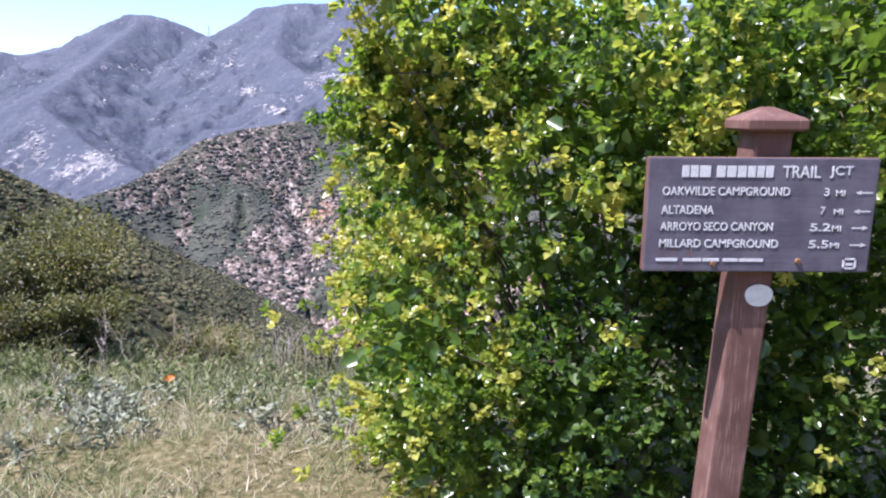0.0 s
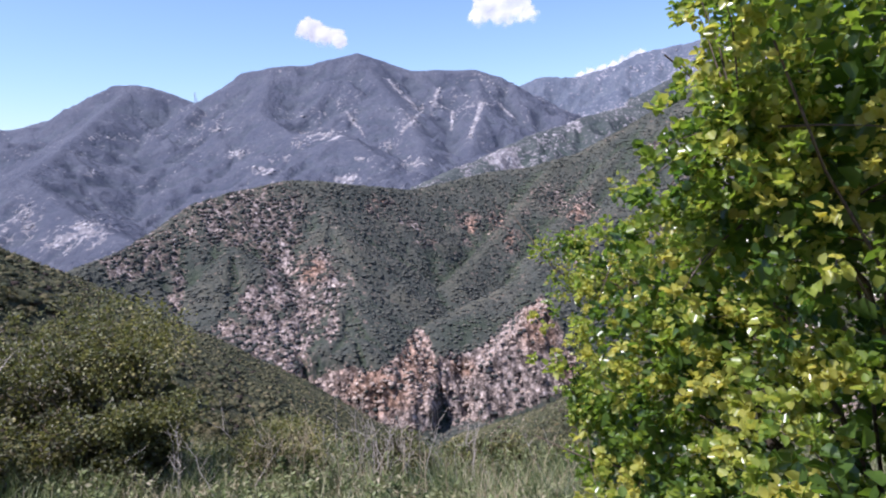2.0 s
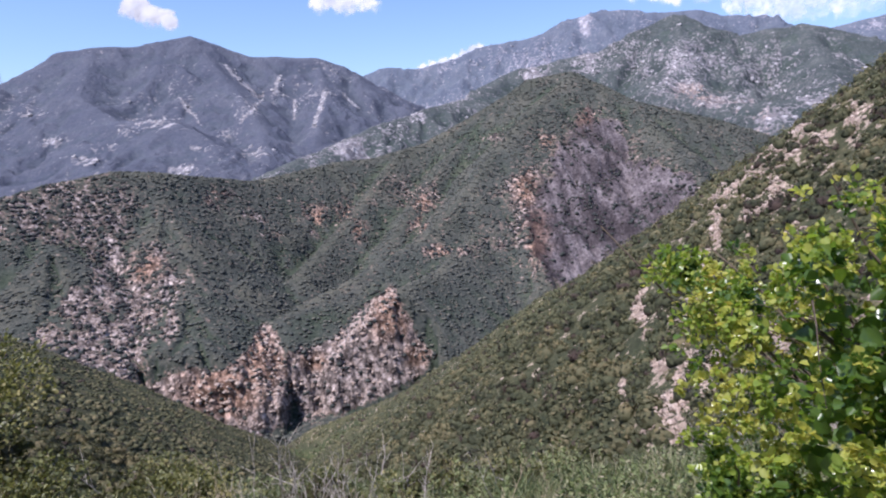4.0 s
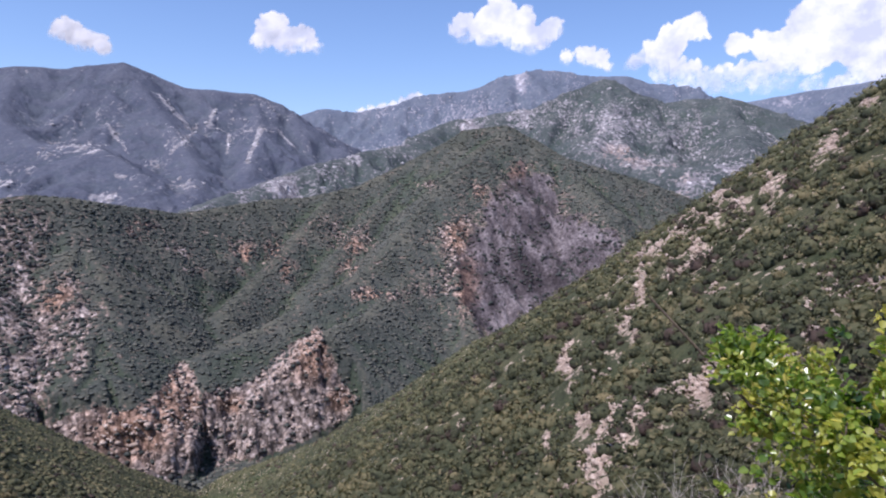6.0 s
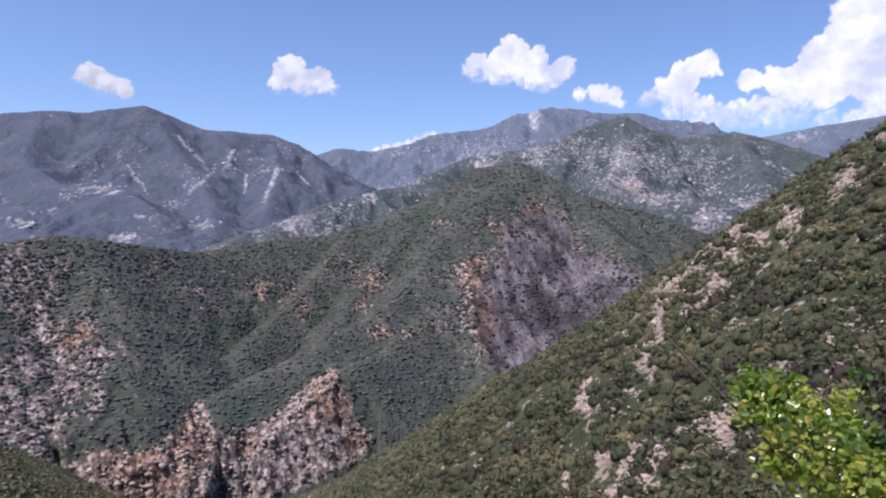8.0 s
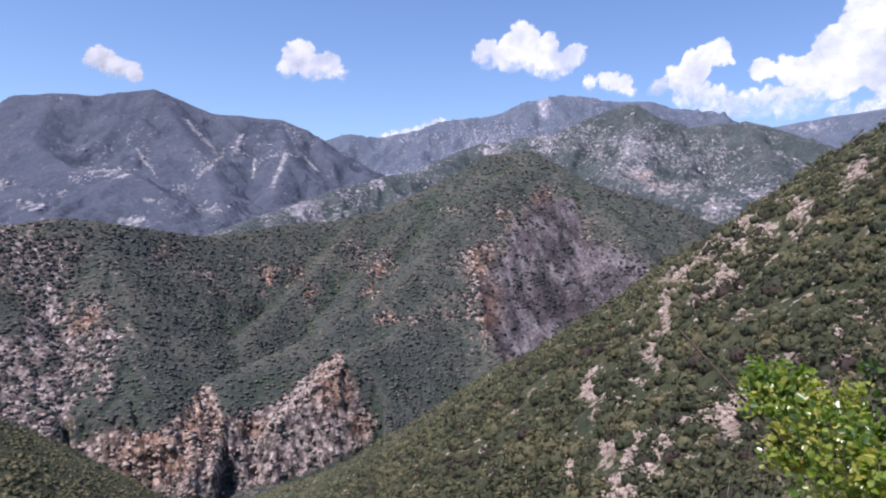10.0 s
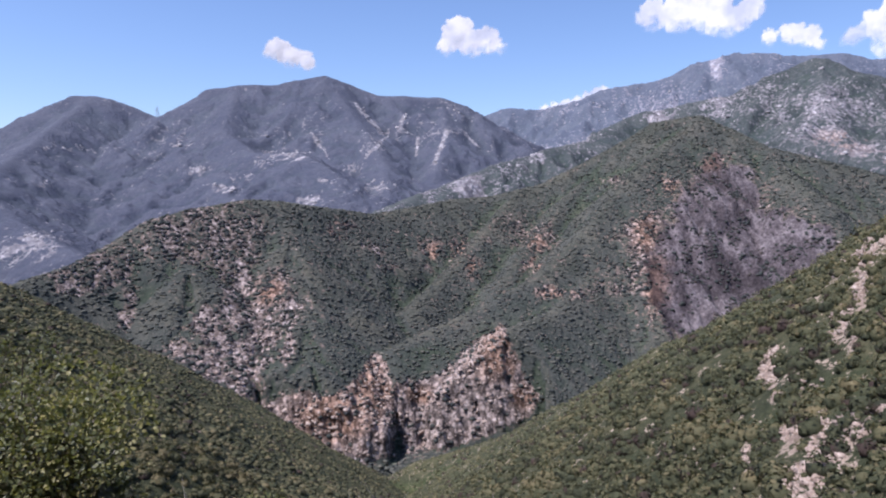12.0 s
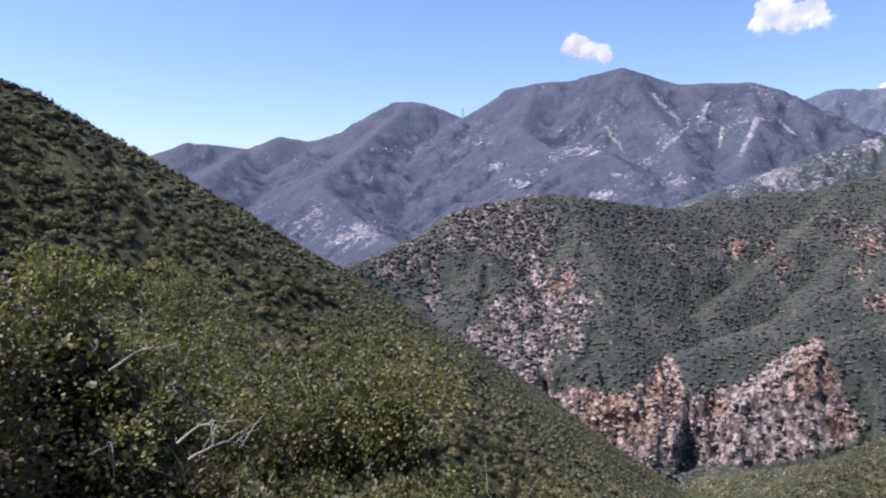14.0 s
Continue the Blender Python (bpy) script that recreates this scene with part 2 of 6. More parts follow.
def rock_material(name, dark, middle, light, size):
    n = Nodes(name)
    a, b = n.noise(1.3 / size, 6, 0.7), n.noise(7 / size, 6, 0.7)
    colour = n.ramp(n.math("ADD", n.math("MULTIPLY", a, 0.55), n.math("MULTIPLY", b, 0.45)), (0.34, dark), (0.5, middle), (0.64, light))
    n.bump(b, 0.12 * size, 0.9)
    return n.finish(colour, 0.9, 0.15)


MAT_BOULDER = rock_material("tan_granite", (0.13, 0.098, 0.082), (0.37, 0.285, 0.230), (0.62, 0.53, 0.455), 1.0)
MAT_SCREE = rock_material("pale_granite", (0.13, 0.096, 0.080), (0.35, 0.270, 0.222), (0.66, 0.55, 0.475), 6.0)
MAT_SLAB = rock_material("grey_granite", (0.20, 0.19, 0.195), (0.36, 0.34, 0.34), (0.60, 0.57, 0.56), 10.0)


def cloud_material():
    """A cloud scatters light all through itself, so it shades as if turned to its light; thin margins are see-through."""
    n = Nodes("white_cloud")
    billow = n.noise(0.02, 6, 0.7)
    facing = n.add("ShaderNodeVectorMath")
    facing.operation = "MULTIPLY_ADD"
    facing.inputs[1].default_value = (0.07, 0.07, 0.07)
    facing.inputs[2].default_value = (-0.40, -0.32, 0.78)
    n.link(n.add("ShaderNodeNewGeometry").outputs["Normal"], facing.inputs[0])
    unit = n.add("ShaderNodeVectorMath")
    unit.operation = "NORMALIZE"
    n.link(facing.outputs[0], unit.inputs[0])
    body = n.add("ShaderNodeBsdfDiffuse")
    # the grey of shaded billows is painted into the colour by noise
    n.link(n.ramp(n.noise(0.005, 5, 0.6), (0.36, (0.33, 0.35, 0.40)), (0.60, (0.50, 0.50, 0.515))), body.inputs["Color"])
    n.link(unit.outputs[0], body.inputs["Normal"])
    clear = n.add("ShaderNodeBsdfTransparent")
    both = n.add("ShaderNodeMixShader")
    thick = n.math("ADD", n.attribute("thick"), n.math("MULTIPLY", n.math("SUBTRACT", billow, 0.5), 0.35))
    n.link(n.span(thick, 0.0, 0.8), both.inputs[0])
    n.link(clear.outputs[0], both.inputs[1])
    n.link(body.outputs[0], both.inputs[2])
    n.link(both.outputs[0], n.out.inputs["Surface"])
    return n.mat


MAT_CLOUD = cloud_material()

# ---- the land ----
STATION = np.array((-1.8, 2.65, 1.7))  # where the walker stops; bearings and rises are taken from here


def spot(bearing, rise, far):
    """The place at a bearing (degrees right of north), a rise (degrees above level) and a map distance."""
    b = radians(bearing)
    return STATION + far * np.array((math.sin(b), math.cos(b), math.tan(radians(rise))))


def lattice(x, y, seed):
    """Smooth gradient noise, -1 to 1."""
    xi, yi = np.floor(x).astype(np.int64), np.floor(y).astype(np.int64)
    u, v = x - xi, y - yi
    total = 0
    fu, fv = u * u * u * (u * (6 * u - 15) + 10), v * v * v * (v * (6 * v - 15) + 10)
    for i in (0, 1):
        for j in (0, 1):
            h = ((xi + i) * 374761393 + (yi + j) * 668265263 + seed * 974634777) & 0xFFFFFFFF
            h = ((h ^ (h >> 13)) * 1274126177) & 0xFFFFFFFF
            angle = (h ^ (h >> 16)) / 4294967296.0 * 2 * np.pi
            weight = (fu if i else 1 - fu) * (fv if j else 1 - fv)
            total = total + weight * (np.cos(angle) * (u - i) + np.sin(angle) * (v - j))
    return total * 1.5


def rough(x, y, seed, octaves=4, gain=0.5):
    total, size = 0, 1.0
    for k in range(octaves):
        total = total + size * lattice(x * 2.03 ** k, y * 2.03 ** k, seed + 17 * k)
        size *= gain
    return total


# each ridge: the land it belongs to, fall per metre, gully spacing, gully depth, crest rounding, and points of its crest (bearing, rise, distance)
RIDGES = [
    ("west_hill", 0.80, 30, 0.14, 6, [(-100, 13, 120), (-75, 11.5, 124), (-62, 9.4, 132), (-52.3, 7.6, 145), (-45.4, 3.5, 175), (-39.6, 0.1, 205), (-35.4, -2.7, 230),
        (-28.7, -6.6, 280), (-24, -9.55, 325), (-19.3, -12.35, 370), (-14.5, -15.3, 410), (-9.7, -18.4, 445), (-5, -21.2, 475), (0, -24.5, 500)]),
    ("east_hill", 0.78, 34, 0.16, 6, [(110, 20, 110), (80, 17, 118), (66, 14, 132), (57, 10.8, 148), (51.4, 7.2, 165), (48.4, 4.8, 175), (44.7, 2.4, 188),
        (40.8, -0.4, 205), (37.5, -3.1, 222), (33.2, -5.9, 250), (28.7, -9.0, 285), (24, -11.6, 330), (19.3, -14.7, 375), (14.5, -17.3, 415), (9.8, -19.9, 450),
        (2.2, -22.0, 490), (-3, -25, 510)]),
    ("middle_mountain", 0.95, 75, 0.30, 12, [(-33, -8, 740), (-27.5, -6.1, 760), (-24.3, -5.2, 790), (-22, -3.9, 820), (-19.2, -2.1, 850), (-16.4, -1.3, 870), (-11.8, -0.5, 900),
        (-9, -0.7, 910), (-5.1, -1.3, 950), (-1.7, -1.8, 1000), (1.3, -1.3, 1040), (4.9, -0.6, 1080), (8.1, -0.4, 1110), (12.3, 0.6, 1140), (15.1, 2, 1160), (18.9, 4, 1180),
        (21.2, 5.4, 1190), (24.5, 5.8, 1200), (26.8, 4.7, 1190), (29.5, 3.2, 1160), (33, 2.2, 1180), (36, 1.3, 1200), (39.5, 0, 1230), (46, -1, 1280)]),
    ("middle_mountain", 0.80, 46, 0.26, 7, [(24.9, 5.7, 1198), (22.2, 3.8, 1120), (19.3, 1.0, 1030), (16.2, -2.9, 930), (12.7, -6.6, 840), (8.2, -9.3, 780), (3.0, -11.5, 728), (-0.1, -12.9, 704)]),
    ("middle_mountain", 0.85, 34, 0.35, 4, [(23.7, 4.0, 1150), (21.1, 0.4, 1040), (20.4, -3.1, 950), (20.8, -7.0, 860), (22.1, -11.2, 790)]),
    ("middle_mountain", 0.74, 46, 0.30, 8, [(29.5, 2.8, 1160), (32.3, 0, 1060), (35, -3.5, 980), (37.5, -6.5, 900)]),
    ("middle_mountain", 0.78, 44, 0.22, 22, [(-9.1, -0.7, 910), (-8.5, -4.3, 835), (-8.1, -7.6, 770), (-7.5, -10.5, 715), (-7.0, -13.8, 665), (-6.4, -16.6, 630)]),
    ("middle_mountain", 0.76, 40, 0.24, 24, [(-18.2, -2.2, 860), (-16.4, -5.9, 790), (-16.4, -9.5, 730), (-17.3, -12.4, 680)]),
    ("middle_mountain", 0.80, 38, 0.30, 6, [(10.5, 0.2, 1120), (8.2, -2.6, 1030), (5.4, -5.9, 935), (3.1, -8.2, 865), (1.6, -9.5, 815)]),
    ("middle_mountain", 0.80, 38, 0.30, 6, [(17.4, 2.3, 1170), (14.5, -0.4, 1080), (11.8, -4.0, 970), (9.6, -6.9, 890)]),
    ("middle_mountain", 0.80, 36, 0.28, 7, [(18.3, -3.5, 935), (15.8, -7.6, 835), (13.2, -10.0, 760), (9.1, -11.6, 695)]),
    ("rocky_ridge", 0.62, 170, 0.46, 10, [(11, 2.0, 2250), (16.5, 4.2, 2400), (19.3, 6.0, 2500), (22.1, 6.5, 2550), (26.7, 7.2, 2600), (29.4, 8.5, 2650), (32.5, 9.5, 2700), (35.5, 8.1, 2680),
        (36.8, 7.4, 2680), (38.4, 7.7, 2690), (41.2, 7.9, 2700), (44.3, 7.0, 2700), (47.2, 5.7, 2700), (54, 4, 2700), (66, 3, 2700)]),
    ("rocky_ridge", 0.55, 120, 0.46, 8, [(19.3, 5.9, 2500), (16.5, 4.2, 2250), (12.3, 3.3, 2050), (8.5, 2.2, 1900), (5.3, 0.9, 1760), (0.4, -0.9, 1600)]),
    ("rocky_ridge", 0.55, 120, 0.46, 8, [(32.5, 9.4, 2700), (33.2, 6, 2300), (31.3, 4.0, 1900), (35.6, 2.7, 1780), (39.8, 2.7, 1760), (43.6, 3.1, 1800), (52, 3, 1900)]),
    ("rocky_ridge", 0.55, 120, 0.46, 8, [(41.2, 7.8, 2700), (42.5, 5, 2300), (43.6, 3.1, 1850)]),
    ("west_mountain", 0.62, 260, 0.36, 18, [(-70, 2.5, 3400), (-52, 2.2, 3500), (-42.9, 2.8, 3600), (-40.1, 3.9, 3600), (-35.6, 3.4, 3600), (-33.2, 4.4, 3550), (-30.8, 4.0, 3500), (-28.4, 4.7, 3450),
        (-26.1, 5.8, 3400), (-23.8, 7.2, 3350), (-21.7, 7.2, 3300), (-18.1, 5.9, 3200), (-14, 8.2, 3100), (-11.5, 8.6, 3050), (-9.4, 8.6, 3040), (-5.4, 9.4, 3000), (-1.1, 7.9, 2950),
        (4.1, 7.7, 2900), (5.8, 7.1, 2880), (7.8, 6.0, 2850), (11, 3.8, 2750)]),
    ("west_mountain", 0.50, 200, 0.36, 14, [(-22.5, 7.2, 3330), (-27, 3.2, 2650), (-30.3, 0.8, 2150), (-27, -2.5, 1750), (-24, -4.5, 1450)]),
    ("west_mountain", 0.50, 200, 0.36, 14, [(-36, 3.3, 3600), (-39, 1.2, 2700), (-42, -0.9, 2000), (-44, -3, 1600)]),
    ("west_mountain", 0.50, 200, 0.36, 14, [(-12, 8.5, 3050), (-13.5, 5, 2600), (-11, 3.1, 2250), (-7.4, 3.3, 2050), (-4, 1.0, 1800)]),
    ("west_mountain", 0.50, 200, 0.36, 14, [(-5.4, 9.3, 3000), (-2.5, 5.5, 2550), (-0.5, 2.2, 2150), (-0.5, -0.6, 1750)]),
    ("west_mountain", 0.50, 200, 0.36, 14, [(4.1, 7.6, 2900), (4.6, 4.4, 2500), (3.6, 1.6, 2150)]),
    ("high_mountain", 0.6, 260, 0.42, 14, [(3, 5.0, 4250), (7.8, 6.3, 4250), (9.5, 6.9, 4250), (12.3, 6.7, 4250), (15.1, 7.3, 4250), (17.4, 8.1, 4250), (20.7, 8.6, 4250), (22.3, 9, 4250), (24.4, 9.8, 4250),
        (26.9, 10.3, 4250), (29.4, 10.1, 4250), (31.6, 9.7, 4250), (33.8, 9.8, 4250), (35.9, 9.0, 4250), (38.6, 8.9, 4250), (40, 8.1, 4250), (44, 6, 4250)]),
    ("east_mountain", 0.5, 260, 0.28, 20, [(38, 6.9, 4640), (43.5, 7.5, 4640), (46.1, 7.9, 4640), (49.4, 8.3, 4640), (56, 9, 4640), (66, 8, 4640), (80, 7, 4640)]),
]
LANDS = ["ground", "west_hill", "east_hill", "middle_mountain", "rocky_ridge", "west_mountain", "high_mountain", "east_mountain", "valley"]


def near_ground(x, y):
    """The shoulder on which the trail runs: level, then falling away to the north."""
    down = (y - 3.1) * 0.97 + (x + 1.0) * 0.15
    fall = 0.33 * np.clip(down, 0, 5.5) + 0.58 * np.clip(down - 5.5, 0, None)
    rise = 0.32 * np.clip(-y - 1.2, 0, 90)
    bumps = 0.05 * rough(x * 0.6, y * 0.6, 3, 3) + 0.5 * rough(x * 0.05, y * 0.05, 5, 3) * np.clip(np.hypot(x, y - 2) / 25 - 0.3, 0, 1)
    return rise - fall + bumps


def land(x, y):
    """Height, which land it is, and the run along and fall from the crest."""
    shape = x.shape
    x, y = x.ravel(), y.ravel()
    warp_x, warp_y = rough(x / 160, y / 160, 11, 3), rough(x / 160, y / 160, 23, 3)
    top = near_ground(x, y)
    kind = np.zeros(x.shape, np.int8)
    along, away = np.zeros(x.shape), np.zeros(x.shape)
    floor = -260 + np.clip(np.hypot(x, y) - 900, 0, 3000) * 0.09 + 5 * rough(x / 90, y / 90, 31, 3)
    lower = floor > top
    top, kind = np.where(lower, floor, top), np.where(lower, LANDS.index("valley"), kind).astype(np.int8)
    for number, (name, fall, spacing, depth, crest, points) in enumerate(RIDGES):
        line = np.array([spot(*p) for p in points])
        reach = (line[:, 2].max() + 270) / fall
        low, high = line[:, :2].min(axis=0) - reach, line[:, :2].max(axis=0) + reach
        here = np.flatnonzero((x > low[0]) & (x < high[0]) & (y > low[1]) & (y < high[1]))
        px, py, run = x[here], y[here], 0.0
        best, best_s, best_d = np.full(px.shape, -1e9), np.zeros(px.shape), np.zeros(px.shape)
        for a, b in zip(line[:-1], line[1:]):
            flat = b[:2] - a[:2]
            length = np.hypot(*flat)
            t = np.clip(((px - a[0]) * flat[0] + (py - a[1]) * flat[1]) / length ** 2, 0, 1)
            d = np.sqrt((px - a[0] - t * flat[0]) ** 2 + (py - a[1] - t * flat[1]) ** 2)
            z = a[2] + t * (b[2] - a[2]) - fall * d
            higher = z > best
            best[higher], best_s[higher], best_d[higher] = z[higher], run + t[higher] * length, d[higher]
            run += length
        near = np.flatnonzero(best > top[here] - spacing * 0.9)
        here, px, py, best, best_s, best_d = here[near], px[near], py[near], best[near], best_s[near], best_d[near]
        if not len(here):
            continue
        gx, gy = px / spacing / 1.5 + 0.35 * warp_x[here], py / spacing / 1.5 + 0.35 * warp_y[here]
        gullies = 0.55 - 1.5 * np.abs(lattice(gx, gy, 41)) + 0.35 - 0.8 * np.abs(lattice(gx * 2.1 + 5.3, gy * 2.1, 43)) + 0.15 * lattice(gx * 4.7, gy * 4.7, 47)
        # runnels that drain straight down the flank
        flank = best_s / spacing * 0.8 + 0.4 * warp_x[here] + 0.25 * lattice(px / spacing, py / spacing, 51)
        runnel = 0.5 - 1.7 * np.abs(lattice(flank, best_d / spacing / 4.5, 53)) + 0.4 - 0.9 * np.abs(lattice(flank * 2.3 + 1.7, best_d / spacing / 2.2, 57))
        gullies = 0.5 * gullies + 0.75 * runnel
        soft = np.sqrt(best_d ** 2 + crest ** 2) - crest
        grade = np.clip(best_d / (spacing * 2.2), 0, 1)
        z = best + fall * best_d - fall * soft - depth * spacing * 0.8 * gullies * grade
        z = z + spacing * 0.03 * rough(px / spacing * 2.7, py / spacing * 2.7, 71 + number, 3) * np.clip(best_d / spacing, 0.1, 1)
        higher = z > top[here]
        won = here[higher]
        top[won], along[won], away[won] = z[higher], best_s[higher], best_d[higher]
        kind[won] = LANDS.index(name)
    return top.reshape(shape), kind.reshape(shape), along.reshape(shape), away.reshape(shape)


def strip(start, end, count, growth=False):
    return np.geomspace(start, end, count, endpoint=False) if growth else np.linspace(start, end, count, endpoint=False)


RINGS = np.concatenate([strip(0.25, 14, 46, True), strip(14, 120, 28, True), strip(120, 420, 120), strip(420, 570, 22), strip(570, 598, 8), strip(598, 700, 74),
                        strip(700, 1300, 166), strip(1300, 3000, 140), strip(3000, 4900, 62), [4900.0]])
BEARINGS = np.radians(np.concatenate([np.arange(-60, -30, 0.24), np.arange(-30, 40, 0.165), np.arange(40, 62, 0.22), np.arange(62, 300, 5.0)]))
GRID_X = STATION[0] + RINGS[:, None] * np.sin(BEARINGS)[None, :]
GRID_Y = STATION[1] + RINGS[:, None] * np.cos(BEARINGS)[None, :]
GRID_Z, GRID_KIND, GRID_S, GRID_D = land(GRID_X, GRID_Y)
GRID_BEARING_LINE = np.degrees(BEARINGS)[None, :]
for _ in range(1):
    inner = GRID_Z.copy()
    inner[1:-1] = GRID_Z[1:-1] * 0.5 + (GRID_Z[:-2] + GRID_Z[2:]) * 0.25
    inner = inner * 0.5 + (np.roll(inner, 1, 1) + np.roll(inner, -1, 1)) * 0.25
    GRID_Z = np.where(RINGS[:, None] > 560, inner, GRID_Z)
# the canyon's mouth is cut into cliffs: the rise of their brink and its distance, by bearing
BRINK = np.array([(-11.6, -17.4, 646), (-8.0, -16.0, 634), (-5.6, -16.7, 626), (-4.2, -16.2, 624), (-3.0, -14.7, 630), (-1.8, -13.3, 640), (-0.6, -14.2, 640), (0.0, -15.9, 664), (2.4, -15.5, 674),
                  (4.0, -14.9, 664), (6.0, -13.0, 680), (7.6, -11.8, 682), (9.1, -11.1, 686), (9.7, -12.0, 685), (10.3, -13.3, 681), (11.0, -15.1, 676), (12.8, -17.2, 660)])
flute = 4.5 * lattice(GRID_X / 15, GRID_Z / 26, 131) + 2.2 * lattice(GRID_X / 6, GRID_Z / 9, 133)
brink_rise, brink_far = np.interp(GRID_BEARING_LINE, BRINK[:, 0], BRINK[:, 1]), np.interp(GRID_BEARING_LINE, BRINK[:, 0], BRINK[:, 2])
face = STATION[2] + brink_far * np.tan(np.radians(brink_rise)) + 2.0 * (RINGS[:, None] - brink_far + flute)
cut = (np.abs(GRID_BEARING_LINE - 0.6) < 12.2) & (RINGS[:, None] > 570) & (RINGS[:, None] < 760)
GRID_Z = np.where(cut, np.minimum(GRID_Z, np.maximum(face, -244)), GRID_Z)
# crags on the granite mountains, folds on the brushy one
for name, height, spacing in (("rocky_ridge", 30, 120), ("high_mountain", 34, 150), ("west_mountain", 16, 130), ("east_mountain", 14, 150)):
    gx, gy = GRID_X / spacing + 0.4 * rough(GRID_X / 200, GRID_Y / 200, 151, 2), GRID_Y / spacing
    crags = 0.42 - np.abs(lattice(gx, gy, 153)) * 1.5 + 0.5 * (0.42 - np.abs(lattice(gx * 2.3, gy * 2.3, 157)) * 1.5) + 0.2 * lattice(gx * 5, gy * 5, 159)
    GRID_Z = GRID_Z + height * crags * (GRID_KIND == LANDS.index(name)) * np.clip(GRID_D / 60, 0.25, 1)
GRID_RISE = np.degrees(np.arctan2(GRID_Z - STATION[2], RINGS[:, None]))
GRID_BEARING = np.degrees(BEARINGS)[None, :] + 0 * GRID_Z
HORIZON = np.maximum.accumulate(GRID_RISE, axis=0)
OPEN = GRID_RISE > HORIZON - 0.25  # in sight of the junction

# outcrops, slides and cliffs: bearing, rise, half width, half height, bareness
BARE_MIDDLE = [(-20.7, -8.6, 0.45, 1.0, 0.9), (-21.2, -9.5, 0.5, 0.7, 0.8), (-8.6, -12.3, 0.35, 0.8, 1.0), (-9.1, -13.6, 0.4, 0.7, 0.8), (-4.5, -2.9, 1.2, 0.7, 0.34), (-2.2, -4.5, 1.1, 0.8, 0.34), (-0.4, -6.2, 0.9, 0.8, 0.36),
               (3.5, -5.1, 0.9, 0.9, 0.68), (5.4, -4.4, 0.6, 1.0, 0.70), (6.5, -6.2, 0.8, 1.0, 0.55), (12.2, -4.0, 1.3, 1.2, 0.68), (11.5, -6.2, 0.7, 0.7, 0.70), (13.6, -8.5, 1.8, 0.6, 0.50), (18.2, 0.9, 0.9, 0.4, 0.45),
               (20.7, -3.4, 1.0, 1.5, 0.95), (21.6, -6.8, 1.8, 2.8, 0.75), (18.7, -4.0, 1.0, 0.9, 0.45), (22.2, 0.4, 1.2, 0.9, 0.50), (17.2, -8.0, 1.2, 1.2, 0.25), (9.4, -3.0, 1.6, 1.2, 0.24), (-12, -17.6, 1.8, 0.9, 0.5), (-25.5, -6.5, 1.6, 1.0, 0.40)]
# rocky stretches with an outline, as corners (bearing, rise), and their bareness
BROKEN = [([(-18.4, -12.4), (-16.3, -10.2), (-13.7, -7.8), (-9.3, -6.6), (-7.6, -9.2), (-9.6, -11.6), (-11.0, -14.4), (-11.6, -16.8), (-15.1, -15.4)], 0.62),
          ([(-20.0, -2.4), (-16.5, -1.2), (-12.8, -0.9), (-10.6, -2.6), (-11.2, -5.6), (-12.6, -8.0), (-15.4, -5.6), (-17.0, -5.4)], 0.42),
          ([(-26.8, -6.7), (-24.3, -4.8), (-20.9, -3.0), (-18.2, -4.2), (-20.2, -6.6), (-23.2, -7.6)], 0.36)]
# the cliffs at the canyon's mouth
CLIFFS = [([(-1.8, -13.3), (-0.7, -14.4), (-0.1, -17.0), (-0.3, -21.5), (-4.0, -22.0), (-9.5, -19.0), (-11.2, -17.2), (-8.0, -16.0), (-5.6, -16.9), (-4.2, -16.4), (-3.0, -14.8)], 1.0),
          ([(0.2, -15.7), (2.4, -15.6), (4.0, -15.0), (6.0, -13.1), (7.6, -11.9), (9.1, -11.2), (10.1, -13.2), (11.0, -15.2), (12.6, -17.0), (11.5, -18.5), (6.0, -20.5), (1.0, -21.5), (-0.2, -18.5)], 0.95)]
BARE_WEST = [(-8.6, 2.9, 1.4, 0.45, 0.55), (-10.2, 2.2, 0.8, 0.3, 0.4), (-13.4, 0.4, 1.0, 0.3, 0.42), (-6.8, -0.7, 1.3, 0.5, 0.5), (-5.3, 0.9, 1.0, 0.4, 0.42), (-1.2, 0.4, 1.2, 0.5, 0.45), (-3.5, 2.0, 0.9, 0.4, 0.36), (-26.7, -3.6, 1.2, 0.9, 0.5), (-28.6, -4.3, 1.0, 0.8, 0.45),
             (-25.9, 0.7, 0.5, 0.3, 0.45), (-24, 3.3, 1.6, 0.16, 0.3), (-16, 3.7, 1.4, 0.16, 0.34), (3, 5, 3, 1.5, 0.12), (-2, 4.0, 4, 0.8, 0.10), (-15.5, 1.8, 0.8, 0.25, 0.4), (-11.8, 1.2, 1.2, 0.25, 0.36), (-30.5, -2.6, 1.5, 1.4, 0.25)]
